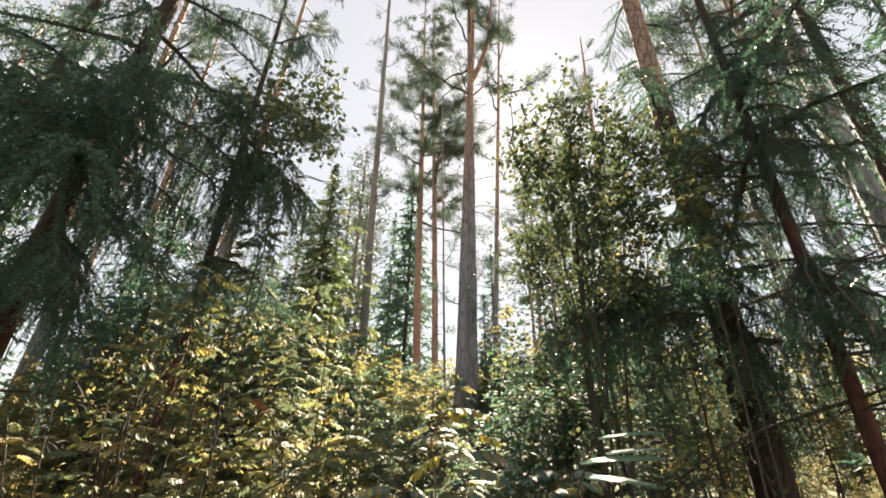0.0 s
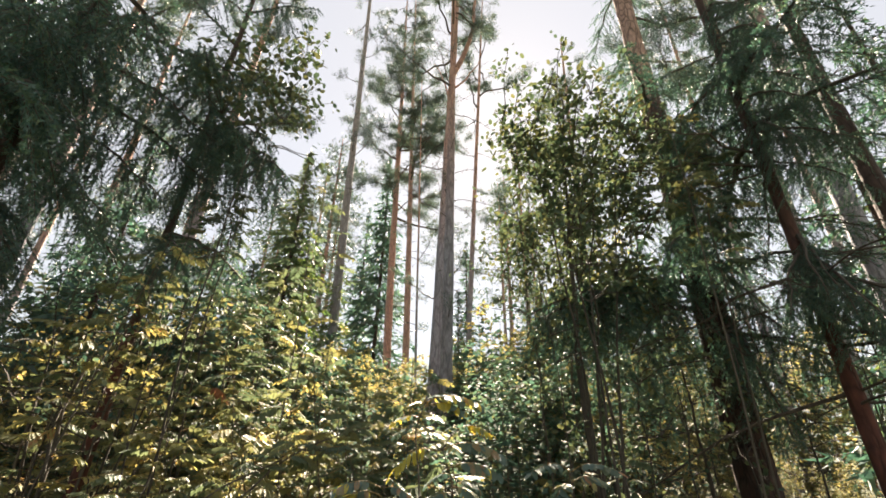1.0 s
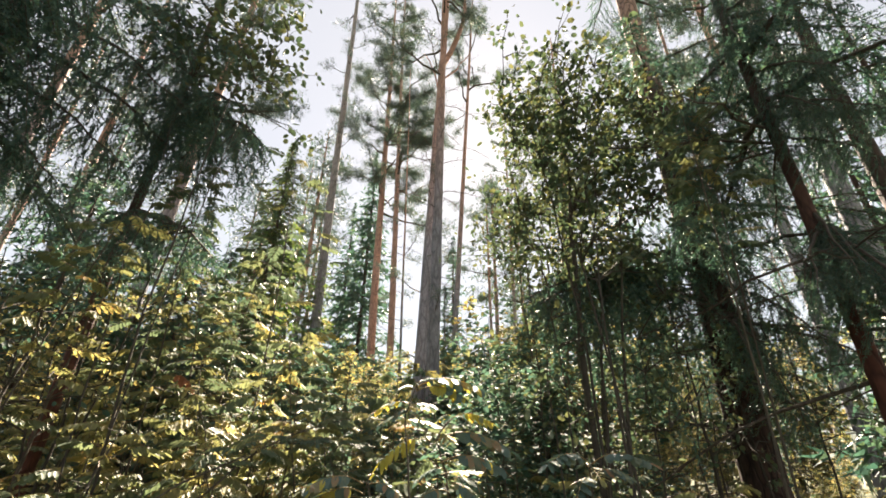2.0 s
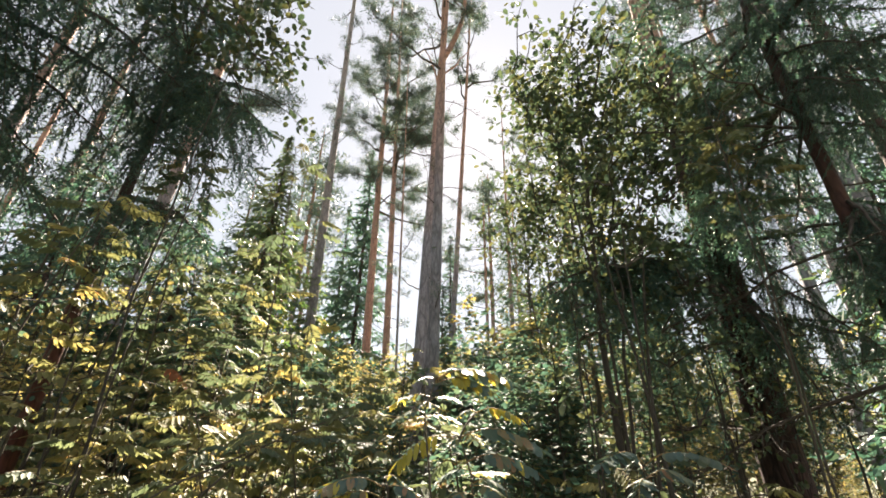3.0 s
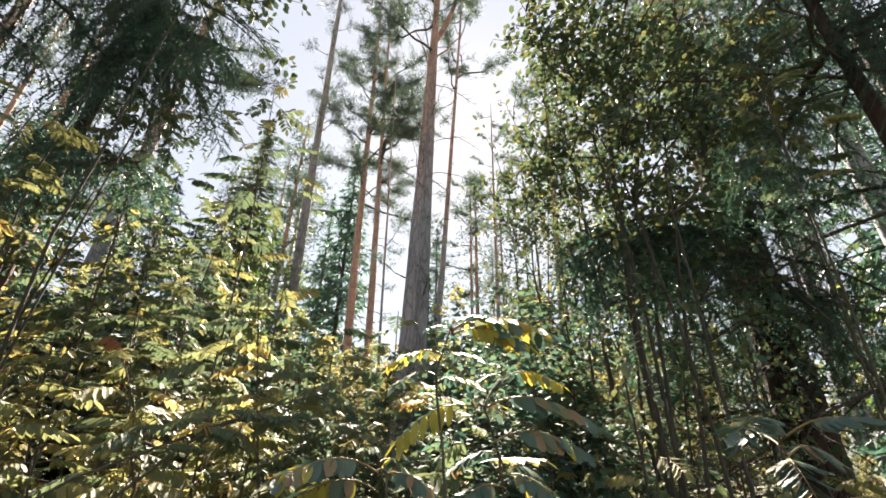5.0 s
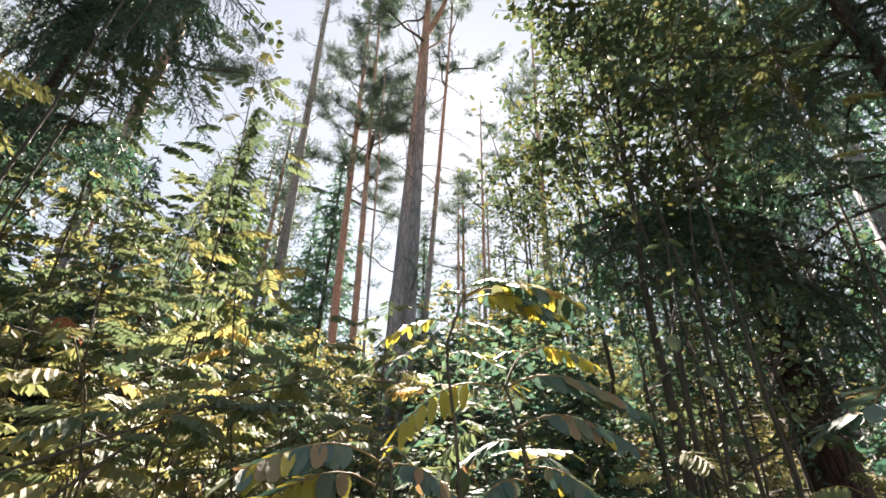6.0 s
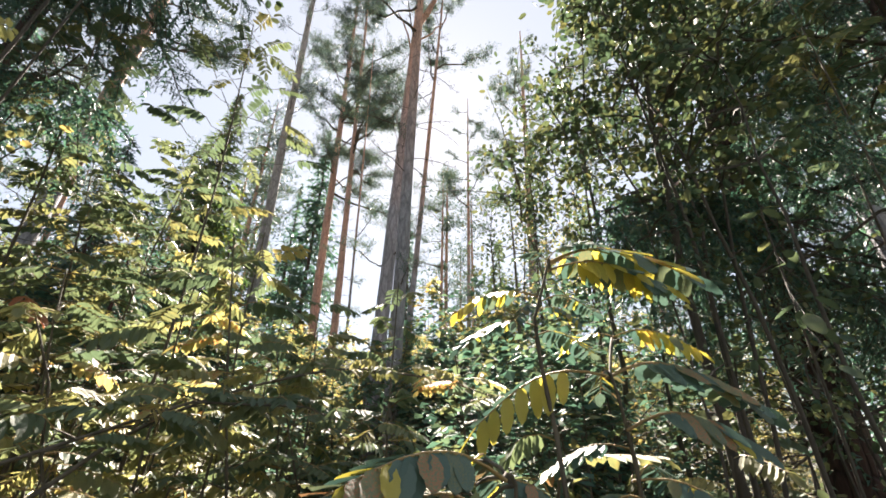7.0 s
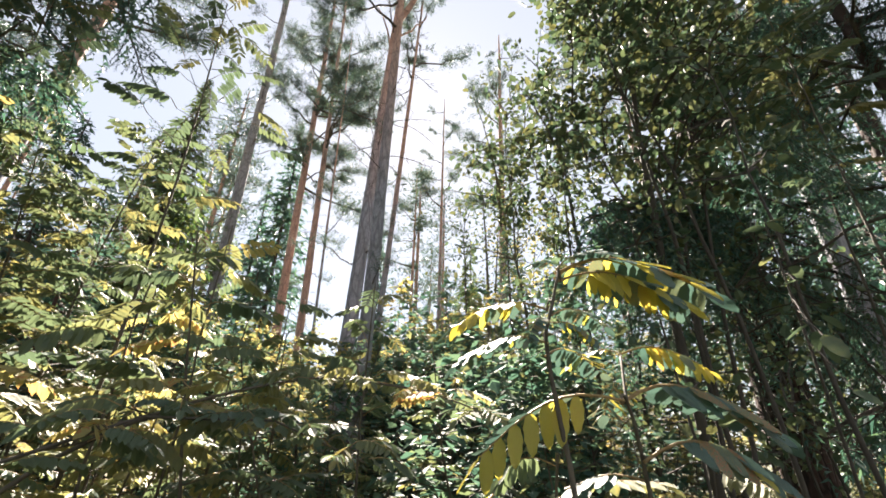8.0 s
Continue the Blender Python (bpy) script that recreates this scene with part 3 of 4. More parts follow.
def rowan(x, y, height, leaves, seed, top=None, label="slender rowan sapling with green and yellowing pinnate leaves", base_r=0.010, span=(0.17, 0.25), lowest=0.35, rusty=0, reach=0.22, path=None):
    """A sapling whose pinnate leaves stand out round the stem, each a part of its own."""
    rng = np.random.default_rng(seed)
    z = float(ground_z(x, y)) - 0.02
    t = thing("rowan_sapling", (x, y, z), label, "sapling", "rowan saplings of the undergrowth")
    top = top or (rng.normal(0, 0.12) * height, rng.normal(0, 0.12) * height, height)
    p = bend((0, 0, 0), top, (rng.normal(0, 0.05), rng.normal(0, 0.05), 0), 10, rng, 0.006)
    if path is not None:
        p = along(np.array(path) - np.array((x, y, z)), np.linspace(0, 1, 16))
    s = Soup()
    s.add(*tube(p, (base_r, base_r * 0.3), 6))
    for k in range(leaves):
        u = lowest + (1 - lowest) * (k + rng.random()) / leaves
        r = along(p, u)
        a = k * 2.4 + rng.uniform(-0.4, 0.4)
        ln = rng.uniform(*span)
        stem_out = rng.uniform(0.0, reach) * (1.1 - u)
        foot = r
        r = r + stem_out * np.array((math.cos(a), math.sin(a), 0.25))
        e = r + ln * unit(np.array((math.cos(a), math.sin(a), rng.uniform(-0.3, 0.25))))
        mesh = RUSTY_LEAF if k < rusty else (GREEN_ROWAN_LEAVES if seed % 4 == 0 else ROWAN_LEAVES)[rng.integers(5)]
        if stem_out > 0.05:
            s.add(*tube(np.array((foot, r)), (0.003, 0.0015), 3))
        part("leaf", mesh, t, local=leaf_pose(r, e, rng.uniform(-25, 25)))
    part("stem", s.mesh("stem", STEM_BARK, smooth=True), t)
    return t


def near_rowan(stem_path, leaves, seed, label, radius=0.006):
    """A sapling close by: each leaf is a part and each leaflet a part of its leaf. leaves: (root, tip, yellow share, hang)."""
    rng = np.random.default_rng(seed)
    base = Vector(stem_path[0])
    t = thing("rowan_sapling", base, label, "sapling", "rowan saplings of the undergrowth")
    pts = np.array(stem_path) - np.array(stem_path[0])
    dense = along(pts, np.linspace(0, 1, 14))
    s = Soup()
    s.add(*tube(dense, (radius * 1.3, radius * 0.6), 7))
    part("stem", s.mesh("stem", STEM_BARK, smooth=True), t)
    off = Matrix.Translation(-base)
    for root, tip, yellow, hang, *roll in leaves:
        tip = Vector(root).lerp(Vector(tip), 0.84)
        lf = part("leaf", STALK, t, local=off @ leaf_pose(root, tip, sum(roll) + rng.uniform(-8, 8)))
        near = dense[np.argmin(np.linalg.norm(dense + np.array(base) - np.array(root), axis=1))] + np.array(base)
        if np.linalg.norm(near - np.array(root)) > 0.012:
            q = Soup()
            q.add(*tube(bend(near, root, (0, 0, 0.01), 4) - np.array(base), (0.0028, 0.002), 5))
            part("twig", q.mesh("twig", STEM_BARK, smooth=True), t)
        few = yellow > 0.9
        for at, y, up, ln in leaflet_slots(rng, pairs=7 if few else 11, hang=hang, length=0.27 if few else 0.225):
            m = frames(y[None], up[None])[0]
            local = Matrix([[*m[i], at[i]] for i in range(3)] + [[0, 0, 0, 1]]) @ Matrix.Diagonal((ln, ln, ln, 1))
            share = yellow if len(hang) == 2 or y[0] < 0 else 0.3 * yellow
            pick = YELLOW_LEAFLETS if rng.random() < share else GREEN_LEAFLETS
            part("leaflet", pick[rng.integers(3)], lf, local=local)
    return t


def leafy_sapling(stem_path, leaves, seed, label, blades, radius):
    """A thin stem with single large leaves, each a part on its own twig. leaves: (place on the stem, root, length, compass angle, droop)."""
    rng = np.random.default_rng(seed)
    base = Vector(stem_path[0])
    t = thing("sapling", base, label, "sapling", "thin saplings under the spruce")
    dense = along(np.array(stem_path) - np.array(stem_path[0]), np.linspace(0, 1, 16))
    s = Soup()
    s.add(*tube(dense, (radius, 0.4 * radius), 6))
    part("stem", s.mesh("stem", DARK_STEM_BARK, smooth=True), t)
    for u, root, ln, az, tilt in leaves:
        foot, root = along(dense, u), np.array(root) - np.array(stem_path[0])
        q = Soup()
        q.add(*tube(bend(foot, root, (0, 0, 0.012), 5), (0.35 * radius, 0.2 * radius), 4))
        part("twig", q.mesh("twig", DARK_STEM_BARK, smooth=True), t)
        part("leaf", blades[rng.integers(3)], t, local=pose(*root, -tilt, rng.uniform(2, 18), -az) @ Matrix.Diagonal((ln, ln, ln, 1)))
    return t


def shrub_meshes(seed, height, wide, n, leaf_len, leaf_w, mat, bark=None):
    rng = np.random.default_rng(seed)
    st, s = [], Soup()
    at, y, up = [], [], []
    for k in range(7):
        a = rng.uniform(0, 2 * math.pi)
        e = np.array((math.cos(a) * wide * rng.uniform(0.1, 0.6), math.sin(a) * wide * rng.uniform(0.1, 0.6), height * rng.uniform(0.65, 1.0)))
        p = bend((rng.normal(0, 0.04), rng.normal(0, 0.04), 0), e, rng.normal(0, 0.06, 3), 9, rng, 0.012)
        one = Soup()
        one.add(*tube(p[::2], (0.009, 0.002), 4))
        st.append(one.mesh("stem", bark or STEM_BARK, smooth=True))
        for j in range(n // 7):
            u = rng.uniform(0.25, 1.0)
            b = along(p, u)
            a2 = rng.uniform(0, 2 * math.pi)
            e2 = b + wide * rng.uniform(0.15, 0.6) * (1.25 - u) * np.array((math.cos(a2), math.sin(a2), rng.uniform(-0.1, 0.5)))
            q = bend(b, e2, (0, 0, 0.03), 4)
            s.add(*tube(q[::3], (0.003, 0.001), 3), 1)
            m = 9
            v = np.linspace(0.2, 1.05, m)
            at.append(along(q, v) + rng.normal(0, 0.02, (m, 3)))
            sd = np.where(np.arange(m) % 2, 1, -1)[:, None]
            d = unit(e2 - b)
            sidev = unit(np.cross(d, (0, 0, 1.0)))
            y.append(unit(d * 0.6 + sd * sidev * 0.9 + rng.normal(0, 0.3, (m, 3)) + np.array((0, 0, -0.2))))
            up.append(rng.normal(0, 0.35, (m, 3)) + np.array((0, 0, 1.0)))
    at, y, up = np.concatenate(at), np.concatenate(y), np.concatenate(up)
    sz = leaf_len * rng.uniform(0.6, 1.2, len(at))
    s.add(*strew(*small_blade(leaf_w), frames(y, up), at, np.stack((sz, sz, sz), 1)))
    return st, s.mesh("foliage", mat, bark or STEM_BARK)


def shrub(kind, x, y, turn, size, label):
    t = thing("shrub", (x, y, float(ground_z(x, y)) - 0.02), label, "shrub", "shrubs of the undergrowth", turn=turn, size=size)
    for mesh in kind[0]:
        part("stem", mesh, t)
    part("foliage", kind[1], t)
    return t


# ---- the tall pines ----
pine(0.38, 9.7, 25, 0.31, (0.037, 0.0), 0.52, 12, 201, "tall pine with grey-brown bark and a sparse reddish top", PINE_BARK, sparse=12, stubs=26,
     forks=((12.2, (0.75, -0.2, 4.2), 0.09), (10.6, (-0.5, 0.1, 2.2), 0.035), (11.6, (0.9, 0.1, 1.5), 0.03)))
pine(0.62, 8.85, 21, 0.27, (0.008, 0.0), 0.50, 10, 202, "twin pine trunk leaning on its neighbour, bark scaly", PINE_BARK, sparse=6, stubs=14)
pine(-2.83, 15.5, 31, 0.40, (-0.018, 0.0), 0.80, 12, 203, "slim pine with long grey trunk and few twigs", GREY_BARK, sparse=44, stubs=8, size=1.2)
pine(-1.11, 20.0, 32, 0.44, (-0.015, 0.0), 0.40, 44, 204, "orange-barked pine with a dense bluish crown", RED_PINE_BARK, stubs=12, size=1.45, sparse=18)
pine(-0.21, 19.0, 30, 0.34, (-0.023, 0.0), 0.44, 34, 205, "thin reddish pine with dark needle clumps", RED_PINE_BARK, stubs=12, size=1.3, sparse=16)
pine(0.18, 16.5, 20, 0.12, (-0.02, 0.0), 0.7, 4, 206, "very thin pine pole with a small crown", PINE_BARK, sparse=2, stubs=6)
pine(1.62, 14.0, 24, 0.22, (0.050, 0.0), 0.62, 14, 207, "thin straight pine with a small open crown", PINE_BARK, sparse=8, stubs=6)
pine(6.5, 15.5, 22, 0.40, (0.035, 0.0), 0.5, 18, 208, "stout pine with an orange upper trunk", PINE_BARK, sparse=4)
pine(4.85, 22.0, 17, 0.24, (0.0, 0.0), 0.55, 10, 209, "thin distant pine against the bright sky", PINE_BARK, sparse=6)
pine(4.95, 18.0, 19, 0.22, (0.01, 0.0), 0.6, 8, 210, "thin pine with orange bark", PINE_BARK, sparse=6)
pine(-6.55, 11.2, 21, 0.42, (0.045, 0.0), 0.42, 26, 211, "pine with bright orange upper bark and bare twigs", PINE_BARK, sparse=6, stubs=14)
pine(-8.5, 9.0, 20, 0.34, (0.0, 0.0), 0.45, 16, 212, "pine with pinkish sunlit bark", PINE_BARK, sparse=4)
pine(-11.0, 14.0, 21, 0.4, (0.0, 0.0), 0.35, 20, 213, "pine with orange bark among spruces", PINE_BARK)
pine(6.0, 5.0, 20, 0.3, (0.0, 0.0), 0.4, 20, 214, "pine with pinkish bark among spruce boughs", PINE_BARK, sparse=5, stubs=14)
pine(7.6, 7.4, 19, 0.20, (0.0, 0.0), 0.6, 10, 216, "thin pine with pinkish bark and bare twigs", PINE_BARK, sparse=4, stubs=12)
pine(8.6, 10.0, 20, 0.24, (0.01, 0.0), 0.6, 12, 217, "thin pine with pinkish bark and bare twigs", PINE_BARK, sparse=4, stubs=12)
pine(11.2, 9.6, 20, 0.26, (-0.01, 0.0), 0.6, 12, 218, "thin pine with pinkish bark and bare twigs", PINE_BARK, sparse=4, stubs=12)
pine(9.5, 9.0, 21, 0.34, (0.0, 0.0), 0.4, 18, 215, "pine with orange upper bark", PINE_BARK, sparse=5)

# ---- the near spruces ----
def bough_at(tree, root, tip, kind):
    """One bough laid from its root to its tip."""
    part("bough", BOUGHS[kind], tree, local=tree.matrix_basis.inverted() @ leaf_pose(root, tip) @ Matrix.Diagonal((1 / 1.5, 1 / 1.5, 1 / 1.5, 1)))


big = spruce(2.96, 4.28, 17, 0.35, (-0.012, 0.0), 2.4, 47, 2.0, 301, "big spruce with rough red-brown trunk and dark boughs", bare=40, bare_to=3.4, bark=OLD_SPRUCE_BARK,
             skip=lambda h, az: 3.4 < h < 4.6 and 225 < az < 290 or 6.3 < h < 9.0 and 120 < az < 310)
for root, tip, kind in (((2.70, 4.02, 3.2), (0.85, 3.55, 2.72), 3), ((2.68, 4.0, 3.3), (1.1, 3.7, 3.0), 3), ((2.7, 4.0, 3.1), (0.92, 3.35, 2.78), 2), ((2.1, 3.85, 3.05), (0.88, 3.45, 2.62), 3), ((2.3, 3.9, 3.1), (1.35, 3.5, 2.8), 3), ((2.7, 3.9, 3.5), (1.9, 2.9, 3.1), 2)):
    bough_at(big, (root[0] + 0.2, root[1] + 0.22, root[2]), tip, kind)
for root, tip, kind in (((2.72, 3.95, 3.5), (2.55, 3.35, 2.9), 3), ((2.78, 3.9, 3.9), (2.75, 3.3, 3.3), 3), ((2.72, 3.9, 4.3), (2.45, 3.3, 3.75), 3), ((2.8, 3.9, 4.7), (2.7, 3.2, 4.1), 3), ((2.72, 3.9, 5.1), (2.5, 3.3, 4.5), 3), ((2.85, 3.9, 3.2), (2.95, 3.4, 2.6), 3),
                        ((2.72, 3.9, 4.6), (2.2, 2.8, 4.3), 3), ((2.8, 3.85, 5.0), (2.7, 2.6, 4.8), 3), ((2.8, 3.9, 4.3), (3.5, 2.9, 3.9), 3), ((2.7, 3.9, 3.9), (2.2, 3.1, 3.6), 2),
                        ((2.8, 3.9, 2.75), (2.72, 3.35, 1.72), 3), ((2.85, 3.9, 2.95), (3.1, 3.2, 2.2), 3), ((2.7, 3.85, 2.6), (2.4, 3.25, 2.15), 2)):
    bough_at(big, (root[0] + 0.2, root[1] + 0.22, root[2]), tip, kind)
slim = spruce(2.76, 2.94, 11, 0.112, (-0.003, 0.0), 3.9, 36, 1.7, 302, "slim dark spruce with bare twigs and hanging boughs", bare=30, bare_to=3.8,
              skip=lambda h, az: h > 4.2 and 225 < az < 335)
for root, tip, kind in (((2.74, 2.9, 5.0), (2.3, 2.5, 4.35), 3), ((2.74, 2.9, 5.2), (2.6, 2.2, 4.55), 3), ((2.76, 2.9, 5.1), (3.2, 2.3, 4.6), 3), ((2.74, 2.9, 5.6), (2.45, 2.3, 4.95), 3), ((2.76, 2.9, 4.7), (3.0, 2.4, 4.15), 3), ((2.75, 2.9, 4.1), (2.5, 2.3, 3.5), 3), ((2.75, 2.9, 4.0), (2.8, 2.2, 3.45), 3), ((2.75, 2.9, 4.4), (2.65, 2.2, 3.8), 3), ((2.76, 2.9, 3.7), (3.1, 2.45, 3.2), 3),
                        ((2.75, 2.9, 2.85), (2.45, 2.2, 2.15), 3), ((2.76, 2.9, 2.7), (3.0, 2.1, 2.1), 3), ((2.75, 2.92, 2.9), (2.1, 2.5, 2.35), 3), ((2.75, 2.9, 3.0), (2.3, 2.4, 2.4), 3), ((2.76, 2.9, 2.95), (2.4, 2.35, 2.3), 3), ((2.76, 2.9, 2.9), (2.2, 2.6, 2.3), 2), ((2.77, 2.94, 3.9), (3.6, 2.4, 3.7), 1)):
    bough_at(slim, root, tip, kind)
leaning = spruce(-3.66, 3.42, 14, 0.25, (0.047, 0.0), 3.9, 32, 2.2, 303, "leaning spruce with dark red-brown trunk", bare=8, bare_to=3.2)
for root, tip, kind in (((-3.65, 3.45, 3.4), (-2.2, 2.55, 2.6), 3), ((-3.65, 3.45, 3.3), (-2.35, 2.6, 2.55), 3), ((-3.55, 3.45, 4.2), (-2.25, 3.7, 3.6), 3), ((-3.5, 3.45, 5.0), (-2.0, 3.85, 4.35), 3), ((-3.6, 3.45, 3.9), (-2.6, 3.7, 3.3), 3),
                        ((-3.6, 3.4, 4.6), (-2.2, 2.0, 3.9), 3), ((-3.6, 3.4, 4.9), (-1.75, 2.3, 4.25), 3), ((-3.6, 3.4, 4.4), (-2.5, 1.9, 3.6), 3), ((-3.6, 3.45, 4.3), (-3.3, 2.2, 4.2), 2), ((-3.55, 3.5, 5.2), (-2.6, 2.6, 5.3), 2),
                        ((-3.59, 3.50, 4.19), (-2.54, 1.81, 3.84), 3), ((-3.57, 3.50, 4.59), (-1.93, 2.06, 4.19), 3), ((-3.63, 3.50, 3.31), (-2.26, 2.38, 2.71), 3)):
    bough_at(leaning, root, tip, kind)
hanging = spruce(-3.0, 4.88, 12, 0.13, (0.02, 0.0), 5.6, 16, 2.0, 304, "spruce with long hanging dark boughs", bare=6, bare_to=3.5)
for root, tip, kind in (((-2.92, 4.85, 5.0), (-1.2, 3.62, 4.05), 3), ((-2.92, 4.85, 5.2), (-1.32, 3.75, 4.2), 3), ((-2.92, 4.85, 5.3), (-1.55, 3.9, 4.6), 3), ((-2.92, 4.85, 5.1), (-1.6, 3.6, 4.35), 2),
                        ((-2.93, 4.90, 5.5), (-2.01, 3.13, 5.0), 3), ((-2.95, 4.85, 3.7), (-1.45, 3.8, 2.98), 1), ((-2.95, 4.85, 3.6), (-1.9, 3.8, 3.08), 2), ((-2.95, 4.85, 3.4), (-2.1, 3.8, 2.75), 2)):
    bough_at(hanging, root, tip, kind)
spruce(-5.6, 4.4, 13, 0.24, (0.0, 0.0), 3.6, 18, 2.4, 305, "dark spruce with sparse grey-green sprays", bare=6, bare_to=3.0)
spruce(4.9, 3.8, 13, 0.24, (0.0, 0.0), 5.0, 14, 2.0, 306, "dark spruce with dense hanging boughs", bare=10, bare_to=3.2)

# ---- spruces farther off ----
far_spruce(-3.9, 12.5, 11.0, 2.5, 401, "pointed young spruce in sunlight", FIR_NEEDLES, fill=80, wide=0.9)
far_spruce(-3.0, 15.5, 9.5, 1.7, 402, "young green spruce in the sun", FIR_NEEDLES, fill=44, wide=0.75)
far_spruce(-2.1, 24.0, 20, 3.6, 403, "dark spruce between pine trunks", SPRUCE_NEEDLES, fill=34, wide=1.5)
far_spruce(-3.4, 26.0, 17, 2.4, 417, "dark spruce behind the pine trunks", SPRUCE_NEEDLES, fill=26, wide=1.3)
far_spruce(7.2, 5.6, 9.0, 1.9, 411, "green spruce with drooping sprays", SPRUCE_NEEDLES, fill=24)
far_spruce(6.0, 17.0, 10.0, 2.0, 412, "spruce with sunlit edges", FIR_NEEDLES, fill=18, wide=1.4)
far_spruce(8.6, 14.5, 11.0, 2.2, 413, "spruce with loose dark green sprays", SPRUCE_NEEDLES, fill=18, wide=1.4)
far_spruce(3.7, 12.0, 6.5, 1.5, 409, "young green spruce beside pine trunks", FIR_NEEDLES, fill=24)
far_spruce(5.6, 13.0, 9.0, 1.8, 410, "green spruce among pine trunks", SPRUCE_NEEDLES, fill=22)
far_spruce(2.0, 16.0, 9.5, 1.3, 404, "dark slender spruce beside pine trunks", SPRUCE_NEEDLES, fill=28)
far_spruce(10.2, 8.0, 7.5, 1.7, 414, "young green spruce in the sun", FIR_NEEDLES, fill=20, wide=1.3)
far_spruce(1.35, 13.2, 6.4, 1.1, 416, "young dark spruce beside pine trunks", SPRUCE_NEEDLES, fill=26)
far_spruce(-6.2, 8.6, 8.5, 1.7, 405, "green spruce in the thicket", SPRUCE_NEEDLES, fill=28)
far_spruce(-4.4, 9.4, 6.6, 1.7, 418, "small dark spruce behind the thicket", SPRUCE_NEEDLES, fill=30)
far_spruce(-5.3, 7.4, 5.6, 1.5, 419, "small dark spruce in the thicket", SPRUCE_NEEDLES, fill=30)
far_spruce(-3.3, 8.4, 4.9, 1.3, 420, "young dark spruce in the thicket", SPRUCE_NEEDLES, fill=30)
far_spruce(-7.4, 9.6, 8.2, 2.0, 421, "dark spruce behind the thicket", SPRUCE_NEEDLES, fill=28)
far_spruce(-9.5, 7.5, 14, 2.4, 406, "tall dark spruce behind the thicket", SPRUCE_NEEDLES, fill=26)
far_spruce(9.5, 6.0, 13, 2.2, 407, "tall dark spruce behind the thicket", SPRUCE_NEEDLES, fill=26)

# ---- broadleaf trees on both sides ----
broadleaf(1.25, 3.45, [((0.1, 0.0, 4.9), 0.026), ((-0.4, -0.1, 4.4), 0.012), ((0.45, 0.1, 4.7), 0.013), ((-0.15, 0.2, 4.2), 0.011), ((0.65, 0.1, 4.5), 0.012)],
          [((-0.33, -0.1, 4.15), (0.42, 0.45, 0.5)), ((0.1, 0.0, 4.5), (0.55, 0.5, 0.45)), ((0.55, 0.05, 4.4), (0.5, 0.5, 0.55)), ((-0.1, 0.0, 3.5), (0.5, 0.5, 0.5)), ((0.45, 0.1, 3.6), (0.5, 0.5, 0.5)), ((0.3, 0.1, 2.9), (0.5, 0.4, 0.4))],
          500, 0.056, 0.34, 501, "many-stemmed small tree with round green leaves", ROUND_LEAF, bark=DARK_STEM_BARK, spread=0.08)
broadleaf(1.0, 2.83, [((0.1, 0.1, 3.0), 0.010)],
          [((0.3, 0.3, 2.9), (0.45, 0.35, 0.5))], 16, 0.05, 0.36, 502, "thin dark sapling with round leaves", ROUND_LEAF, bark=DARK_STEM_BARK)
broadleaf(-1.7, 3.5, [((0.1, 0.1, 5.2), 0.009), ((0.3, 0.0, 4.7), 0.006), ((-0.4, 0.2, 5.0), 0.006)],
          [((0.2, 0.1, 4.9), (0.5, 0.5, 0.6)), ((-0.3, 0.1, 5.0), (0.5, 0.5, 0.55))],
          85, 0.065, 0.36, 503, "slender tree with lobed green leaves", ROUND_LEAF, bark=DARK_STEM_BARK)
broadleaf(-2.6, 3.9, [((0.0, 0.0, 3.2), 0.016), ((0.4, -0.2, 2.9), 0.012), ((-0.4, 0.1, 3.0), 0.012)],
          [((0.0, 0.0, 2.3), (0.8, 0.5, 0.5))], 26, 0.05, 0.3, 504, "green-yellow sapling in the thicket", SHRUB_LEAF)

broadleaf(1.55, 4.9, [((0.1, 0.0, 5.5), 0.024), ((0.3, 0.1, 4.9), 0.016), ((-0.35, 0.0, 4.6), 0.014)],
          [((-0.35, 0.0, 4.0), (0.6, 0.5, 0.6)), ((0.4, 0.1, 4.3), (0.7, 0.5, 0.8)), ((0.15, -0.1, 5.2), (0.6, 0.5, 0.5)), ((0.2, 0.0, 3.4), (0.8, 0.5, 0.5))], 270, 0.065, 0.27, 505, "small tree with narrow green leaves", ROUND_LEAF)
broadleaf(4.3, 12.0, [((0.0, 0.0, 9.0), 0.06), ((0.6, 0.1, 8.4), 0.04), ((-0.6, 0.0, 7.8), 0.04)],
          [((0.0, 0.0, 7.2), (1.3, 1.0, 2.0)), ((0.2, 0.0, 5.0), (1.6, 1.0, 1.2))], 130, 0.11, 0.3, 506, "green tree rising from the thicket", ROUND_LEAF, spread=0.3)
broadleaf(6.4, 13.5, [((0.0, 0.0, 9.5), 0.06), ((0.7, 0.1, 9.0), 0.04)],
          [((0.0, 0.0, 7.5), (1.7, 1.2, 2.6))], 120, 0.12, 0.3, 507, "green tree with yellowing leaves", SHRUB_LEAF, spread=0.3)
broadleaf(-2.5, 4.2, [((0.0, 0.0, 3.5), 0.012), ((0.5, -0.2, 3.2), 0.01), ((0.2, -0.5, 3.0), 0.01)],
          [((0.15, -0.4, 2.3), (0.7, 0.5, 0.5))], 22, 0.05, 0.32, 508, "small olive-green tree in the thicket", SHRUB_LEAF, bark=DARK_STEM_BARK)
rowan(-1.3, 4.3, 4.1, 34, 780, top=(0.1, -0.1, 4.05), label="tall slender rowan with dark green pinnate leaves", base_r=0.012, lowest=0.62, reach=0.9)
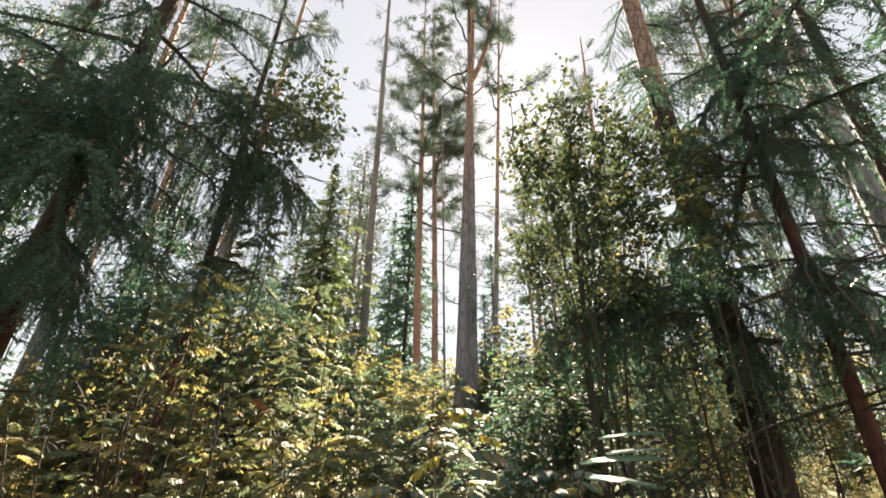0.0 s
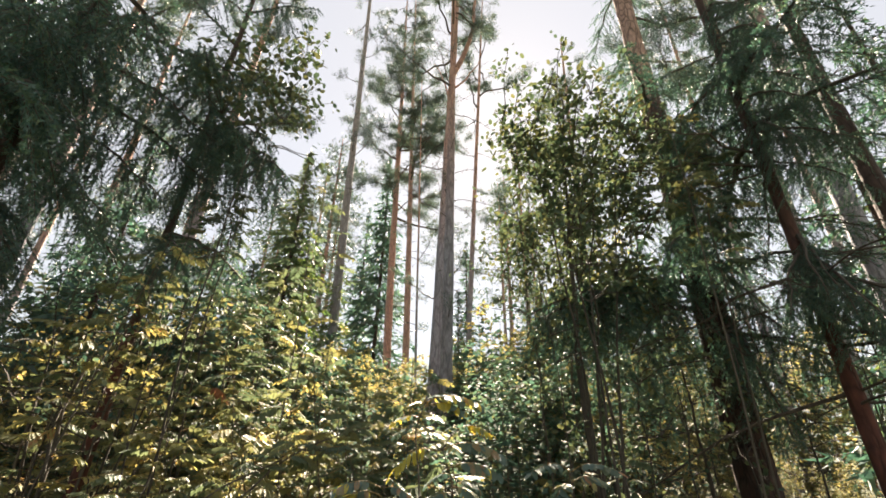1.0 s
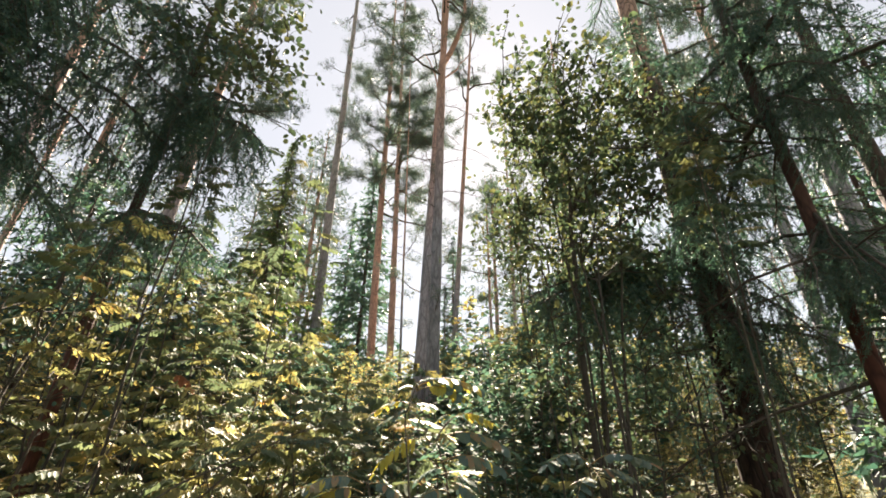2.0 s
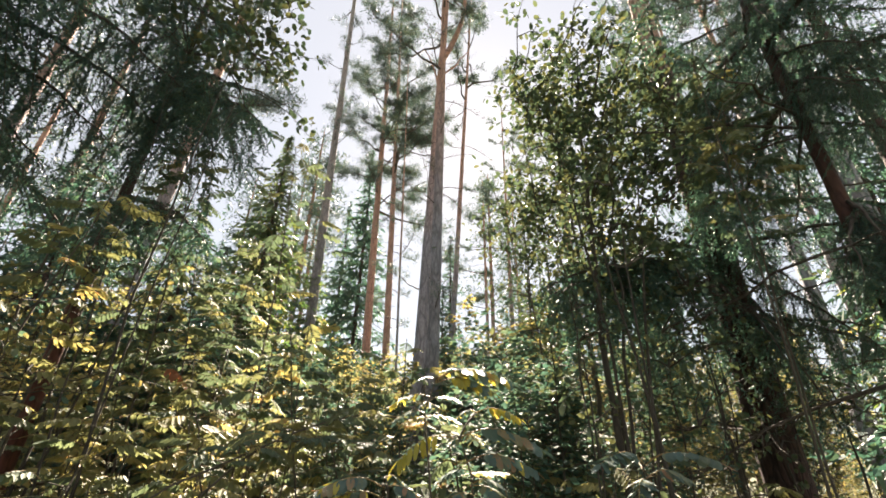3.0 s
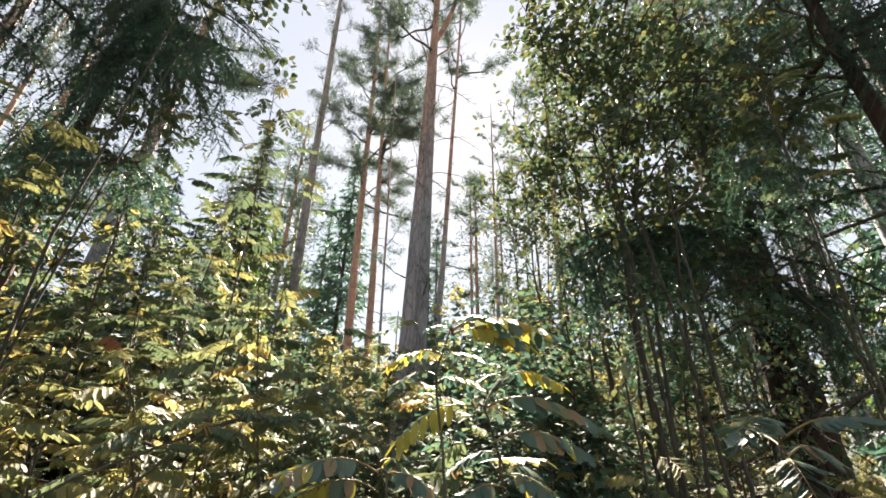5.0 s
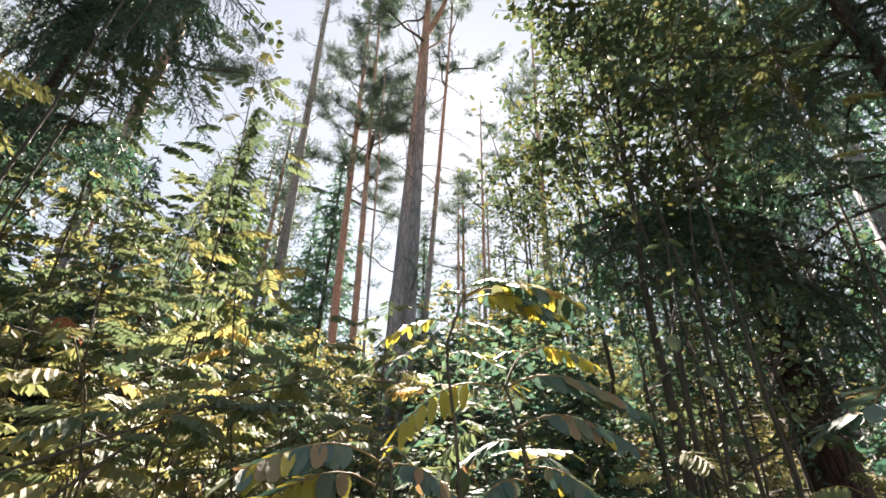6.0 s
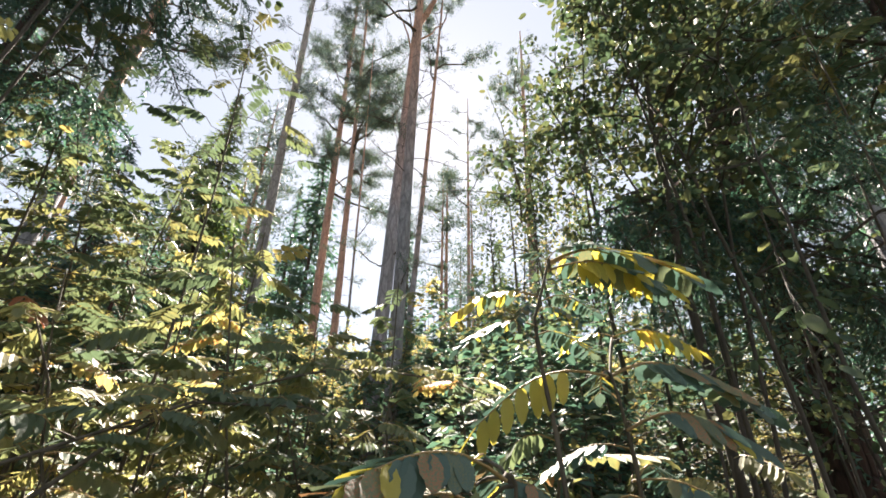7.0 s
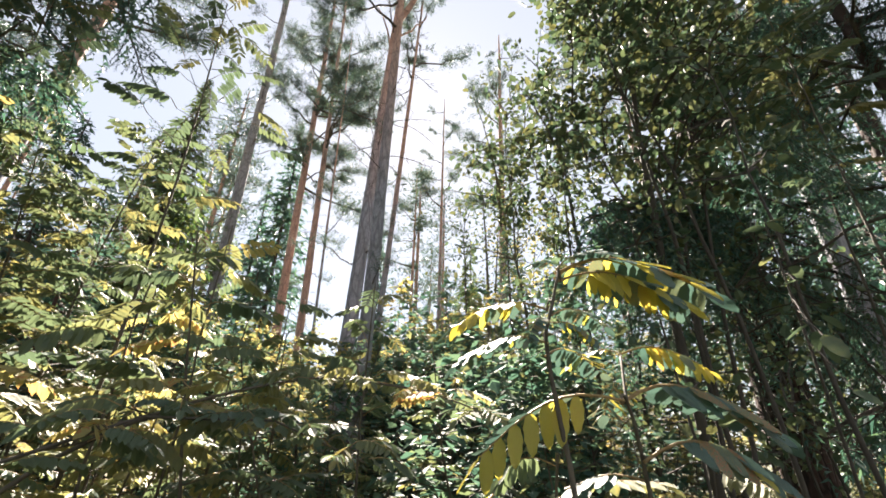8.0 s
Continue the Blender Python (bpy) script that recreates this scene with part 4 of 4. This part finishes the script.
rowan(-2.0, 4.4, 4.0, 90, 844, top=(-0.1, -0.1, 4.0), label="tall rowan with dull green pinnate leaves", base_r=0.012, lowest=0.45, reach=0.8)
rowan(-1.9, 4.75, 3.2, 90, 784, top=(-0.1, -0.1, 3.1), label="tall rowan with olive and yellow pinnate leaves", base_r=0.012, lowest=0.5, reach=0.8)
rowan(-1.75, 5.4, 3.4, 80, 848, top=(-0.1, -0.05, 3.1), label="tall rowan with dark green pinnate leaves", base_r=0.013, lowest=0.5, reach=0.9)
rowan(-1.5, 4.9, 3.4, 70, 856, top=(0.0, -0.05, 3.4), label="tall rowan with blue-green pinnate leaves", base_r=0.011, lowest=0.5, reach=0.7)
rowan(-2.5, 3.4, 3.0, 46, 853, label="rowan with olive and yellow-green pinnate leaves", base_r=0.01, lowest=0.4, reach=0.6)
rowan(-1.75, 3.2, 1.6, 30, 783, label="rowan with yellow-green pinnate leaves", base_r=0.009, lowest=0.4, reach=0.5)
for k in (0, 1, 3, 4, 6, 7, 9, 10, 12, 13, 15, 16):
    x, y = 0.95 + 0.15 * k + 0.1 * math.sin(5 * k), 3.3 + 0.9 * abs(math.sin(2.3 * k))
    broadleaf(x, y, [((0.12 * math.sin(3 * k), 0.1 * math.cos(k), 2.6 + 0.5 * math.sin(k)), (0.012, 0.009, 0.022, 0.009)[k % 4] if y > 3.8 else 0.008)], [((0.1, 0.0, 2.0), (0.4, 0.4, 0.8))], 15, 0.05, 0.34, 520 + k,
              "thin dark sapling stem with few leaves", ROUND_LEAF, name="sapling", bark=DARK_STEM_BARK, group="thin saplings under the spruce")

for x, y, h, seed in ((2.05, 3.15, 4.3, 820), (2.35, 3.3, 4.0, 828)):
    rowan(x, y, h, 30, seed, top=(0.05, -0.1, h), label="tall rowan with dark blue-green pinnate leaves", base_r=0.011, lowest=0.7, reach=0.7)

# thin dark stems leaning out of the thicket
for k in range(4):
    x, y = -2.75 + 0.13 * k + 0.08 * math.sin(4 * k), 3.5 + 0.5 * abs(math.sin(2.1 * k))
    broadleaf(x, y, [((-0.5 + 0.13 * k, 0.15 * math.cos(2 * k), 2.5 + 0.4 * math.sin(1.7 * k)), 0.009 + 0.004 * (k % 3))], [((-0.3 + 0.1 * k, 0.0, 2.2), (0.4, 0.3, 0.5))], 3, 0.055, 0.33, 560 + k,
              "thin dark stem leaning out with few leaves", DARK_SHRUB_LEAF, name="sapling", bark=DARK_STEM_BARK, group="thin saplings of the thicket")

# ---- undergrowth ----
KINDS = [shrub_meshes(601, 2.6, 1.0, 300, 0.065, 0.3, SHRUB_LEAF), shrub_meshes(602, 2.4, 1.0, 300, 0.06, 0.34, DARK_SHRUB_LEAF),
         shrub_meshes(603, 2.9, 1.1, 300, 0.055, 0.32, SHRUB_LEAF), shrub_meshes(604, 2.0, 1.1, 300, 0.06, 0.3, DARK_SHRUB_LEAF)]
FAR_KINDS = [shrub_meshes(611, 2.6, 1.1, 170, 0.085, 0.3, SHRUB_LEAF), shrub_meshes(612, 2.4, 1.1, 170, 0.08, 0.34, DARK_SHRUB_LEAF),
             shrub_meshes(613, 2.9, 1.2, 170, 0.075, 0.32, SHRUB_LEAF), shrub_meshes(614, 2.0, 1.2, 170, 0.08, 0.3, DARK_SHRUB_LEAF)]
TALL = (2.6, 2.4, 2.9, 2.0)
rng = np.random.default_rng(7)
LABELS = ("shrub with yellow-green sunlit leaves", "shrub with dark green leaves", "tall twiggy shrub with yellowing leaves", "low dense dark green shrub")
made = 0
while made < 175:
    x, y = rng.uniform(-10, 11), 3.6 + 15 * rng.random() ** 1.3
    lane = -0.3 + 0.09 * y
    if x < -0.75 * y - 1 or x > 1.5 * y + 1 or x < 0.3 and y < 5.2 or math.hypot(x - 0.5, y - 9.4) < 0.6 or y < 9 and abs(x - lane) < 0.3:
        continue
    k = int(rng.integers(4))
    # only dark-leaved kinds here: their colour stands in for the shade on these shrubs
    if 0.3 < x < 2.6 and y < 13:
        k = (1, 3, 1, 3)[k]
    elif x > 2.6 or x < -3.4 and y < 8:
        k = (0, 2, 2, 0)[k]
    az = math.degrees(math.atan2(x + 0.2, y - 1))
    rise = 12.5 + min(9, 0.5 * abs(az - 1))
    high = 1.4 + (y - 1) * math.tan(radians(rise)) * rng.uniform(0.55, 1.0)
    turn = rng.uniform(0, 360)
    made += 1
    if -3.4 < x < -2 and y < 7:
        continue
    if x > 2.4 and (y < 8.6 or made % 3 == 0):
        continue
    shrub((KINDS if y < 8 else FAR_KINDS)[k], x, y, turn, high / TALL[k], LABELS[k])
# low sunlit bushes in the clearing
for k in range(16):
    x, y = 3.6 + 0.36 * k + 0.4 * math.sin(7 * k), 5.6 + 1.9 * abs(math.sin(3.1 * k))
    kind = (2, 0)[k % 2]
    shrub(KINDS[kind], x, y, 73 * k, (1.1 + 0.5 * abs(math.sin(2 * k))) / TALL[kind], "low shrub with pale yellow-green sunlit leaves")
# tall golden bushes behind the spruce
for k, (x, y, high) in enumerate(((2.3, 6.6, 2.3), (2.9, 6.2, 2.5), (3.5, 6.9, 2.7), (4.1, 6.3, 2.6), (3.2, 7.8, 2.9), (4.6, 7.6, 2.8), (5.2, 6.6, 2.4))):
    kind = (2, 0)[k % 2]
    shrub(KINDS[kind], x, y, 61 * k, high / TALL[kind], "tall shrub with golden sunlit leaves")
# taller bushes in the gap beside the twin pines
for k, (x, y, high) in enumerate(((1.15, 10.6, 4.7), (1.7, 10.0, 5.0), (2.2, 9.4, 4.4), (2.5, 11.0, 5.2), (1.6, 11.6, 4.8), (3.1, 10.2, 5.0), (3.4, 8.6, 4.2))):
    kind = (2, 1, 3, 0, 1, 2, 1)[k]
    shrub(FAR_KINDS[kind], x, y, 50 * k, high / TALL[kind], LABELS[kind])
for k in range(9):
    a = -9 + 1.9 * k + rng.uniform(-0.4, 0.4)
    d = 9.6 + 2.4 * rng.random()
    x, y = -0.2 + d * math.sin(radians(a)), 1.2 + d * math.cos(radians(a))
    kind = int(rng.integers(4))
    shrub(FAR_KINDS[kind], x, y + 1.2, rng.uniform(0, 360), (1.4 + (d + 1) * math.tan(radians(rng.uniform(10, 12.5)))) / TALL[kind], LABELS[kind])
# a closed row of bushes behind the pines
for k in range(22):
    a = -26 + 2.9 * k + rng.uniform(-0.8, 0.8)
    d = rng.uniform(13, 19)
    x, y = d * math.sin(radians(a)), 1.5 + d * math.cos(radians(a))
    kind = int(rng.integers(4))
    shrub(FAR_KINDS[kind], x, y, rng.uniform(0, 360), (1.4 + d * math.tan(radians(rng.uniform(10.5, 14)))) / TALL[kind], LABELS[kind])

rowan(-1.9, 2.9, 1.7, 34, 791, path=[(-1.9, 2.9, 0.0), (-1.45, 3.05, 0.8), (-1.0, 3.25, 1.27), (-0.88, 3.35, 1.42), (-0.70, 3.48, 1.54), (-0.36, 3.55, 1.655), (0.0, 3.48, 1.62), (0.18, 3.4, 1.55)],
      label="arching rowan branch with pale yellow-green leaves", base_r=0.008, span=(0.12, 0.18), lowest=0.45, reach=0.2)
rowan(-2.1, 2.7, 1.6, 30, 792, path=[(-2.1, 2.7, 0.0), (-1.6, 2.9, 0.9), (-1.1, 3.1, 1.3), (-0.74, 3.3, 1.49), (-0.45, 3.4, 1.5), (-0.2, 3.35, 1.4)],
      label="arching rowan branch with drooping end", base_r=0.007, span=(0.12, 0.18), lowest=0.45, reach=0.2)

# rowan thicket
rng = np.random.default_rng(17)
for k in range(84):
    x, y = rng.uniform(-3.8, 0.5), rng.uniform(2.9, 6.0)
    if x > -0.6 and y < 3.4:
        x -= 1.4
    if math.hypot(x + 0.5, y - 2.0) < 1.5:
        y += 1.2
    high, n = rng.uniform(1.4, 2.4), int(rng.integers(16, 26))
    if y < 3.9:
        high = min(high, 1.2 + 0.2 * (y - 2.9))
    rowan(x, y, high, n, 1200 + 4 * k if x > -0.8 else 700 + k)
for k in range(14):
    rowan(rng.uniform(0.3, 2.4), rng.uniform(2.9, 5.0), rng.uniform(0.9, 1.5), int(rng.integers(12, 20)), 760 + k)
for k in range(9):
    rowan(-3.7 + 0.22 * k + 0.1 * math.sin(4 * k), 4.3 + 1.6 * abs(math.sin(1.9 * k)), 1.5 + 0.45 * abs(math.sin(2.7 * k)), 22, 810 + k)
red = rowan(-1.75, 4.1, 1.9, 14, 790, top=(0.0, 0.0, 1.95), label="rowan sapling with one rust-red leaf")
part("leaf", RUSTY_LEAF, red, "rust-red withered leaf", local=red.matrix_basis.inverted() @ leaf_pose((-1.74, 4.08, 1.92), (-1.52, 3.96, 1.86)))

# ---- the rowans close by ----
near_rowan([(0.20, 2.74, 0.05), (0.17, 2.72, 0.9), (0.142, 2.696, 1.361), (0.10, 2.658, 1.47), (0.085, 2.65, 1.50)],
           [((0.056, 2.632, 1.493), (-0.182, 2.74, 1.405), 1.0, (62, 85, 2, 14)), ((0.095, 2.665, 1.496), (0.475, 2.66, 1.466), 0.05, (0, 10, 40, 62)),
            ((0.117, 2.661, 1.41), (0.425, 2.65, 1.392), 0.3, (0, 12, 35, 60)), ((0.14, 2.70, 1.38), (0.0, 2.84, 1.33), 0.05, (20, 50)),
            ((0.09, 2.66, 1.50), (0.20, 2.86, 1.50), 0.1, (20, 50)), ((0.14, 2.7, 1.33), (0.3, 2.55, 1.24), 0.1, (0, 12, 40, 65)),
            ((0.15, 2.7, 1.30), (-0.04, 2.62, 1.25), 0.0, (40, 65, 0, 12)), ((0.15, 2.7, 1.34), (0.33, 2.82, 1.31), 0.0, (20, 50)),
            ((0.18, 2.75, 1.6), (0.38, 2.69, 1.575), 0.8, (45, 80)), ((0.17, 2.74, 1.6), (0.1, 2.85, 1.59), 0.3, (20, 60))],
           801, "rowan sapling with bright yellow and shiny green leaves", radius=0.004)
near_rowan([(0.02, 2.66, 0.05), (0.0, 2.66, 0.9), (-0.023, 2.66, 1.368), (-0.041, 2.66, 1.485), (-0.052, 2.66, 1.589), (-0.03, 2.66, 1.65), (-0.008, 2.66, 1.72)],
           [((-0.01, 2.66, 1.72), (0.11, 2.63, 1.765), 0.0, (5, 30)), ((-0.01, 2.66, 1.715), (-0.10, 2.62, 1.70), 0.0, (5, 30)),
            ((0.0, 2.67, 1.715), (0.35, 2.61, 1.71), 0.5, (20, 55)), ((0.0, 2.67, 1.70), (0.25, 2.59, 1.665), 0.7, (30, 70)), ((0.0, 2.68, 1.71), (0.27, 2.76, 1.75), 0.5, (20, 50)),
            ((-0.03, 2.68, 1.645), (-0.22, 2.73, 1.605), 0.7, (10, 45)), ((-0.045, 2.66, 1.62), (-0.12, 2.61, 1.565), 0.0, (10, 45)), ((-0.04, 2.66, 1.615), (0.03, 2.61, 1.575), 0.6, (20, 60)),
            ((-0.03, 2.66, 1.63), (0.12, 2.69, 1.635), 0.1, (10, 40)), ((-0.05, 2.66, 1.56), (0.12, 2.72, 1.555), 0.05, (10, 40)), ((-0.05, 2.66, 1.58), (-0.18, 2.8, 1.56), 0.2, (10, 40))],
           802, "slim rowan sapling with yellow-green leaves", radius=0.004)
near_rowan([(-0.12, 2.66, 0.05), (-0.15, 2.6, 0.7), (-0.18, 2.49, 1.335)],
           [((-0.205, 2.47, 1.34), (-0.44, 2.39, 1.328), 0.25, (38, 62, 0, 10)), ((-0.19, 2.60, 1.36), (-0.08, 2.76, 1.30), 0.1, (20, 50)),
            ((-0.2, 2.55, 1.30), (-0.42, 2.42, 1.28), 0.85, (45, 70, 0, 15)), ((-0.19, 2.6, 1.33), (-0.02, 2.57, 1.28), 0.0, (0, 12, 40, 65))],
           803, "low rowan sapling with blue-green and yellow leaves", radius=0.004)
near_rowan([(0.62, 2.30, 0.05), (0.6, 2.28, 0.8), (0.58, 2.24, 1.40)],
           [((0.57, 2.22, 1.42), (0.36, 2.12, 1.42), 0.0, (8, 40), -12), ((0.59, 2.22, 1.42), (0.74, 2.06, 1.43), 0.0, (8, 40), 12),
            ((0.58, 2.24, 1.36), (0.44, 2.06, 1.32), 0.0, (15, 45)), ((0.58, 2.24, 1.40), (0.66, 2.46, 1.40), 0.0, (10, 40)),
            ((0.59, 2.24, 1.38), (0.78, 2.3, 1.38), 0.0, (8, 40), 12)],
           804, "rowan sapling with dull blue-green leaves", radius=0.004)
leafy_sapling([(0.16, 0.40, 0.0), (0.14, 0.36, 0.8), (0.0748, 0.2834, 1.4648), (0.0810, 0.2798, 1.4877), (0.0928, 0.2781, 1.5088)],
              [(1.0, (0.0942, 0.2772, 1.5106), 0.0360, 103, -12),
               (0.97, (0.0810, 0.2746, 1.4974), 0.0460, 106, -10),
               (0.9, (0.0827, 0.2746, 1.4903), 0.0420, 98, 0),
               (0.97, (0.0986, 0.2798, 1.5026), 0.0340, 100, -8)],
              805, "small sapling with pale blue-green leaves", PALE_LEAVES, 0.001)

leafy_sapling([(0.70, 2.74, 0.0), (0.68, 2.72, 0.9), (0.64, 2.68, 1.5), (0.61, 2.66, 1.75), (0.63, 2.67, 1.95)],
              [(0.86, (0.635, 2.65, 1.83), 0.060, 70, 10), (0.7, (0.48, 2.56, 1.625), 0.068, 225, 45), (0.72, (0.50, 2.58, 1.64), 0.044, 60, 40), (0.75, (0.52, 2.6, 1.66), 0.048, -40, 25),
               (0.8, (0.69, 2.66, 1.72), 0.060, 100, 25), (0.82, (0.57, 2.62, 1.77), 0.048, -80, 15), (0.9, (0.66, 2.7, 1.88), 0.048, 20, 0), (0.95, (0.60, 2.66, 1.93), 0.052, -60, 5),
               (1.0, (0.64, 2.67, 1.96), 0.056, 90, 15), (1.0, (0.63, 2.66, 1.955), 0.048, 190, 20), (0.77, (0.74, 2.7, 1.66), 0.056, 80, 30), (0.65, (0.58, 2.6, 1.54), 0.052, 200, 35)],
              806, "thin dark sapling with single large blue-green leaves", BROAD_LEAVES, 0.005)

# ---- woods all round ----
PINE_FAR = [far_pine(40 + 3 * k, -30, h, 900 + k, "far pine with an open bluish crown") for k, h in enumerate((22, 19))]
SPRUCE_FAR = [far_spruce(46 + 4 * k, -30, h, r, 910 + k, "far dark spruce of the wood", SPRUCE_NEEDLES, fill=9, wide=1.7, per=26) for k, (h, r) in enumerate(((16, 2.6), (12, 2.3)))]
rng = np.random.default_rng(21)
made = 0
while made < 110:
    a, d = rng.uniform(0, 360), rng.uniform(14, 50)
    x, y = d * math.sin(radians(a)), 2 + d * math.cos(radians(a))
    az = (a + 180) % 360 - 180
    if abs(az) < 55 and d < 19 or -4 < az < 12 and d < 90 or abs(az) > 75 and rng.random() < 0.6:
        continue
    src = (PINE_FAR if rng.random() < 0.6 else SPRUCE_FAR)[rng.integers(2)]
    sz = rng.uniform(0.8, 1.1)
    copy_thing(src, pose(x, y, float(ground_z(x, y)) - 0.1, 0, 0, rng.uniform(0, 360)) @ Matrix.Diagonal((sz, sz, sz, 1)))
    made += 1
for x, y in ((2.5, -8), (0, -12), (-8, -6), (8, -6)):
    copy_thing(SPRUCE_FAR[int(x) % 2], pose(x, y, -0.05, 0, 0, 60 * x))


# ---- low growth on the forest floor ----
def low_growth():
    rng = np.random.default_rng(33)
    s = Soup()
    n = 2600
    r, a = 9 * np.sqrt(rng.random(n)), rng.uniform(0, 2 * math.pi, n)
    x, y = r * np.cos(a), 3 + r * np.sin(a)
    keep = (np.hypot(x + 0.2, y - 1) > 0.25)
    x, y = x[keep], y[keep]
    n, per = len(x), 9
    base = np.stack((x, y, ground_z(x, y)), 1)
    at = np.repeat(base, per, axis=0) + rng.normal(0, 0.05, (n * per, 3)) * (1, 1, 0) + np.abs(rng.normal(0, 0.09, (n * per, 1))) * (0, 0, 1)
    d = unit(rng.normal(0, 1, (n * per, 3)) + np.array((0, 0, 0.7)))
    sz = rng.uniform(0.03, 0.09, n * per)
    s.add(*strew(*small_blade(0.25), frames(d, rng.normal(0, 0.4, d.shape) + np.array((0, 0, 1.0))), at, np.stack((sz, sz, sz), 1)))
    tagged(new("low_plants", s.mesh("low_plants", DARK_SHRUB_LEAF)), "low green plants covering the forest floor", "plants", kind="stuff")


low_growth()
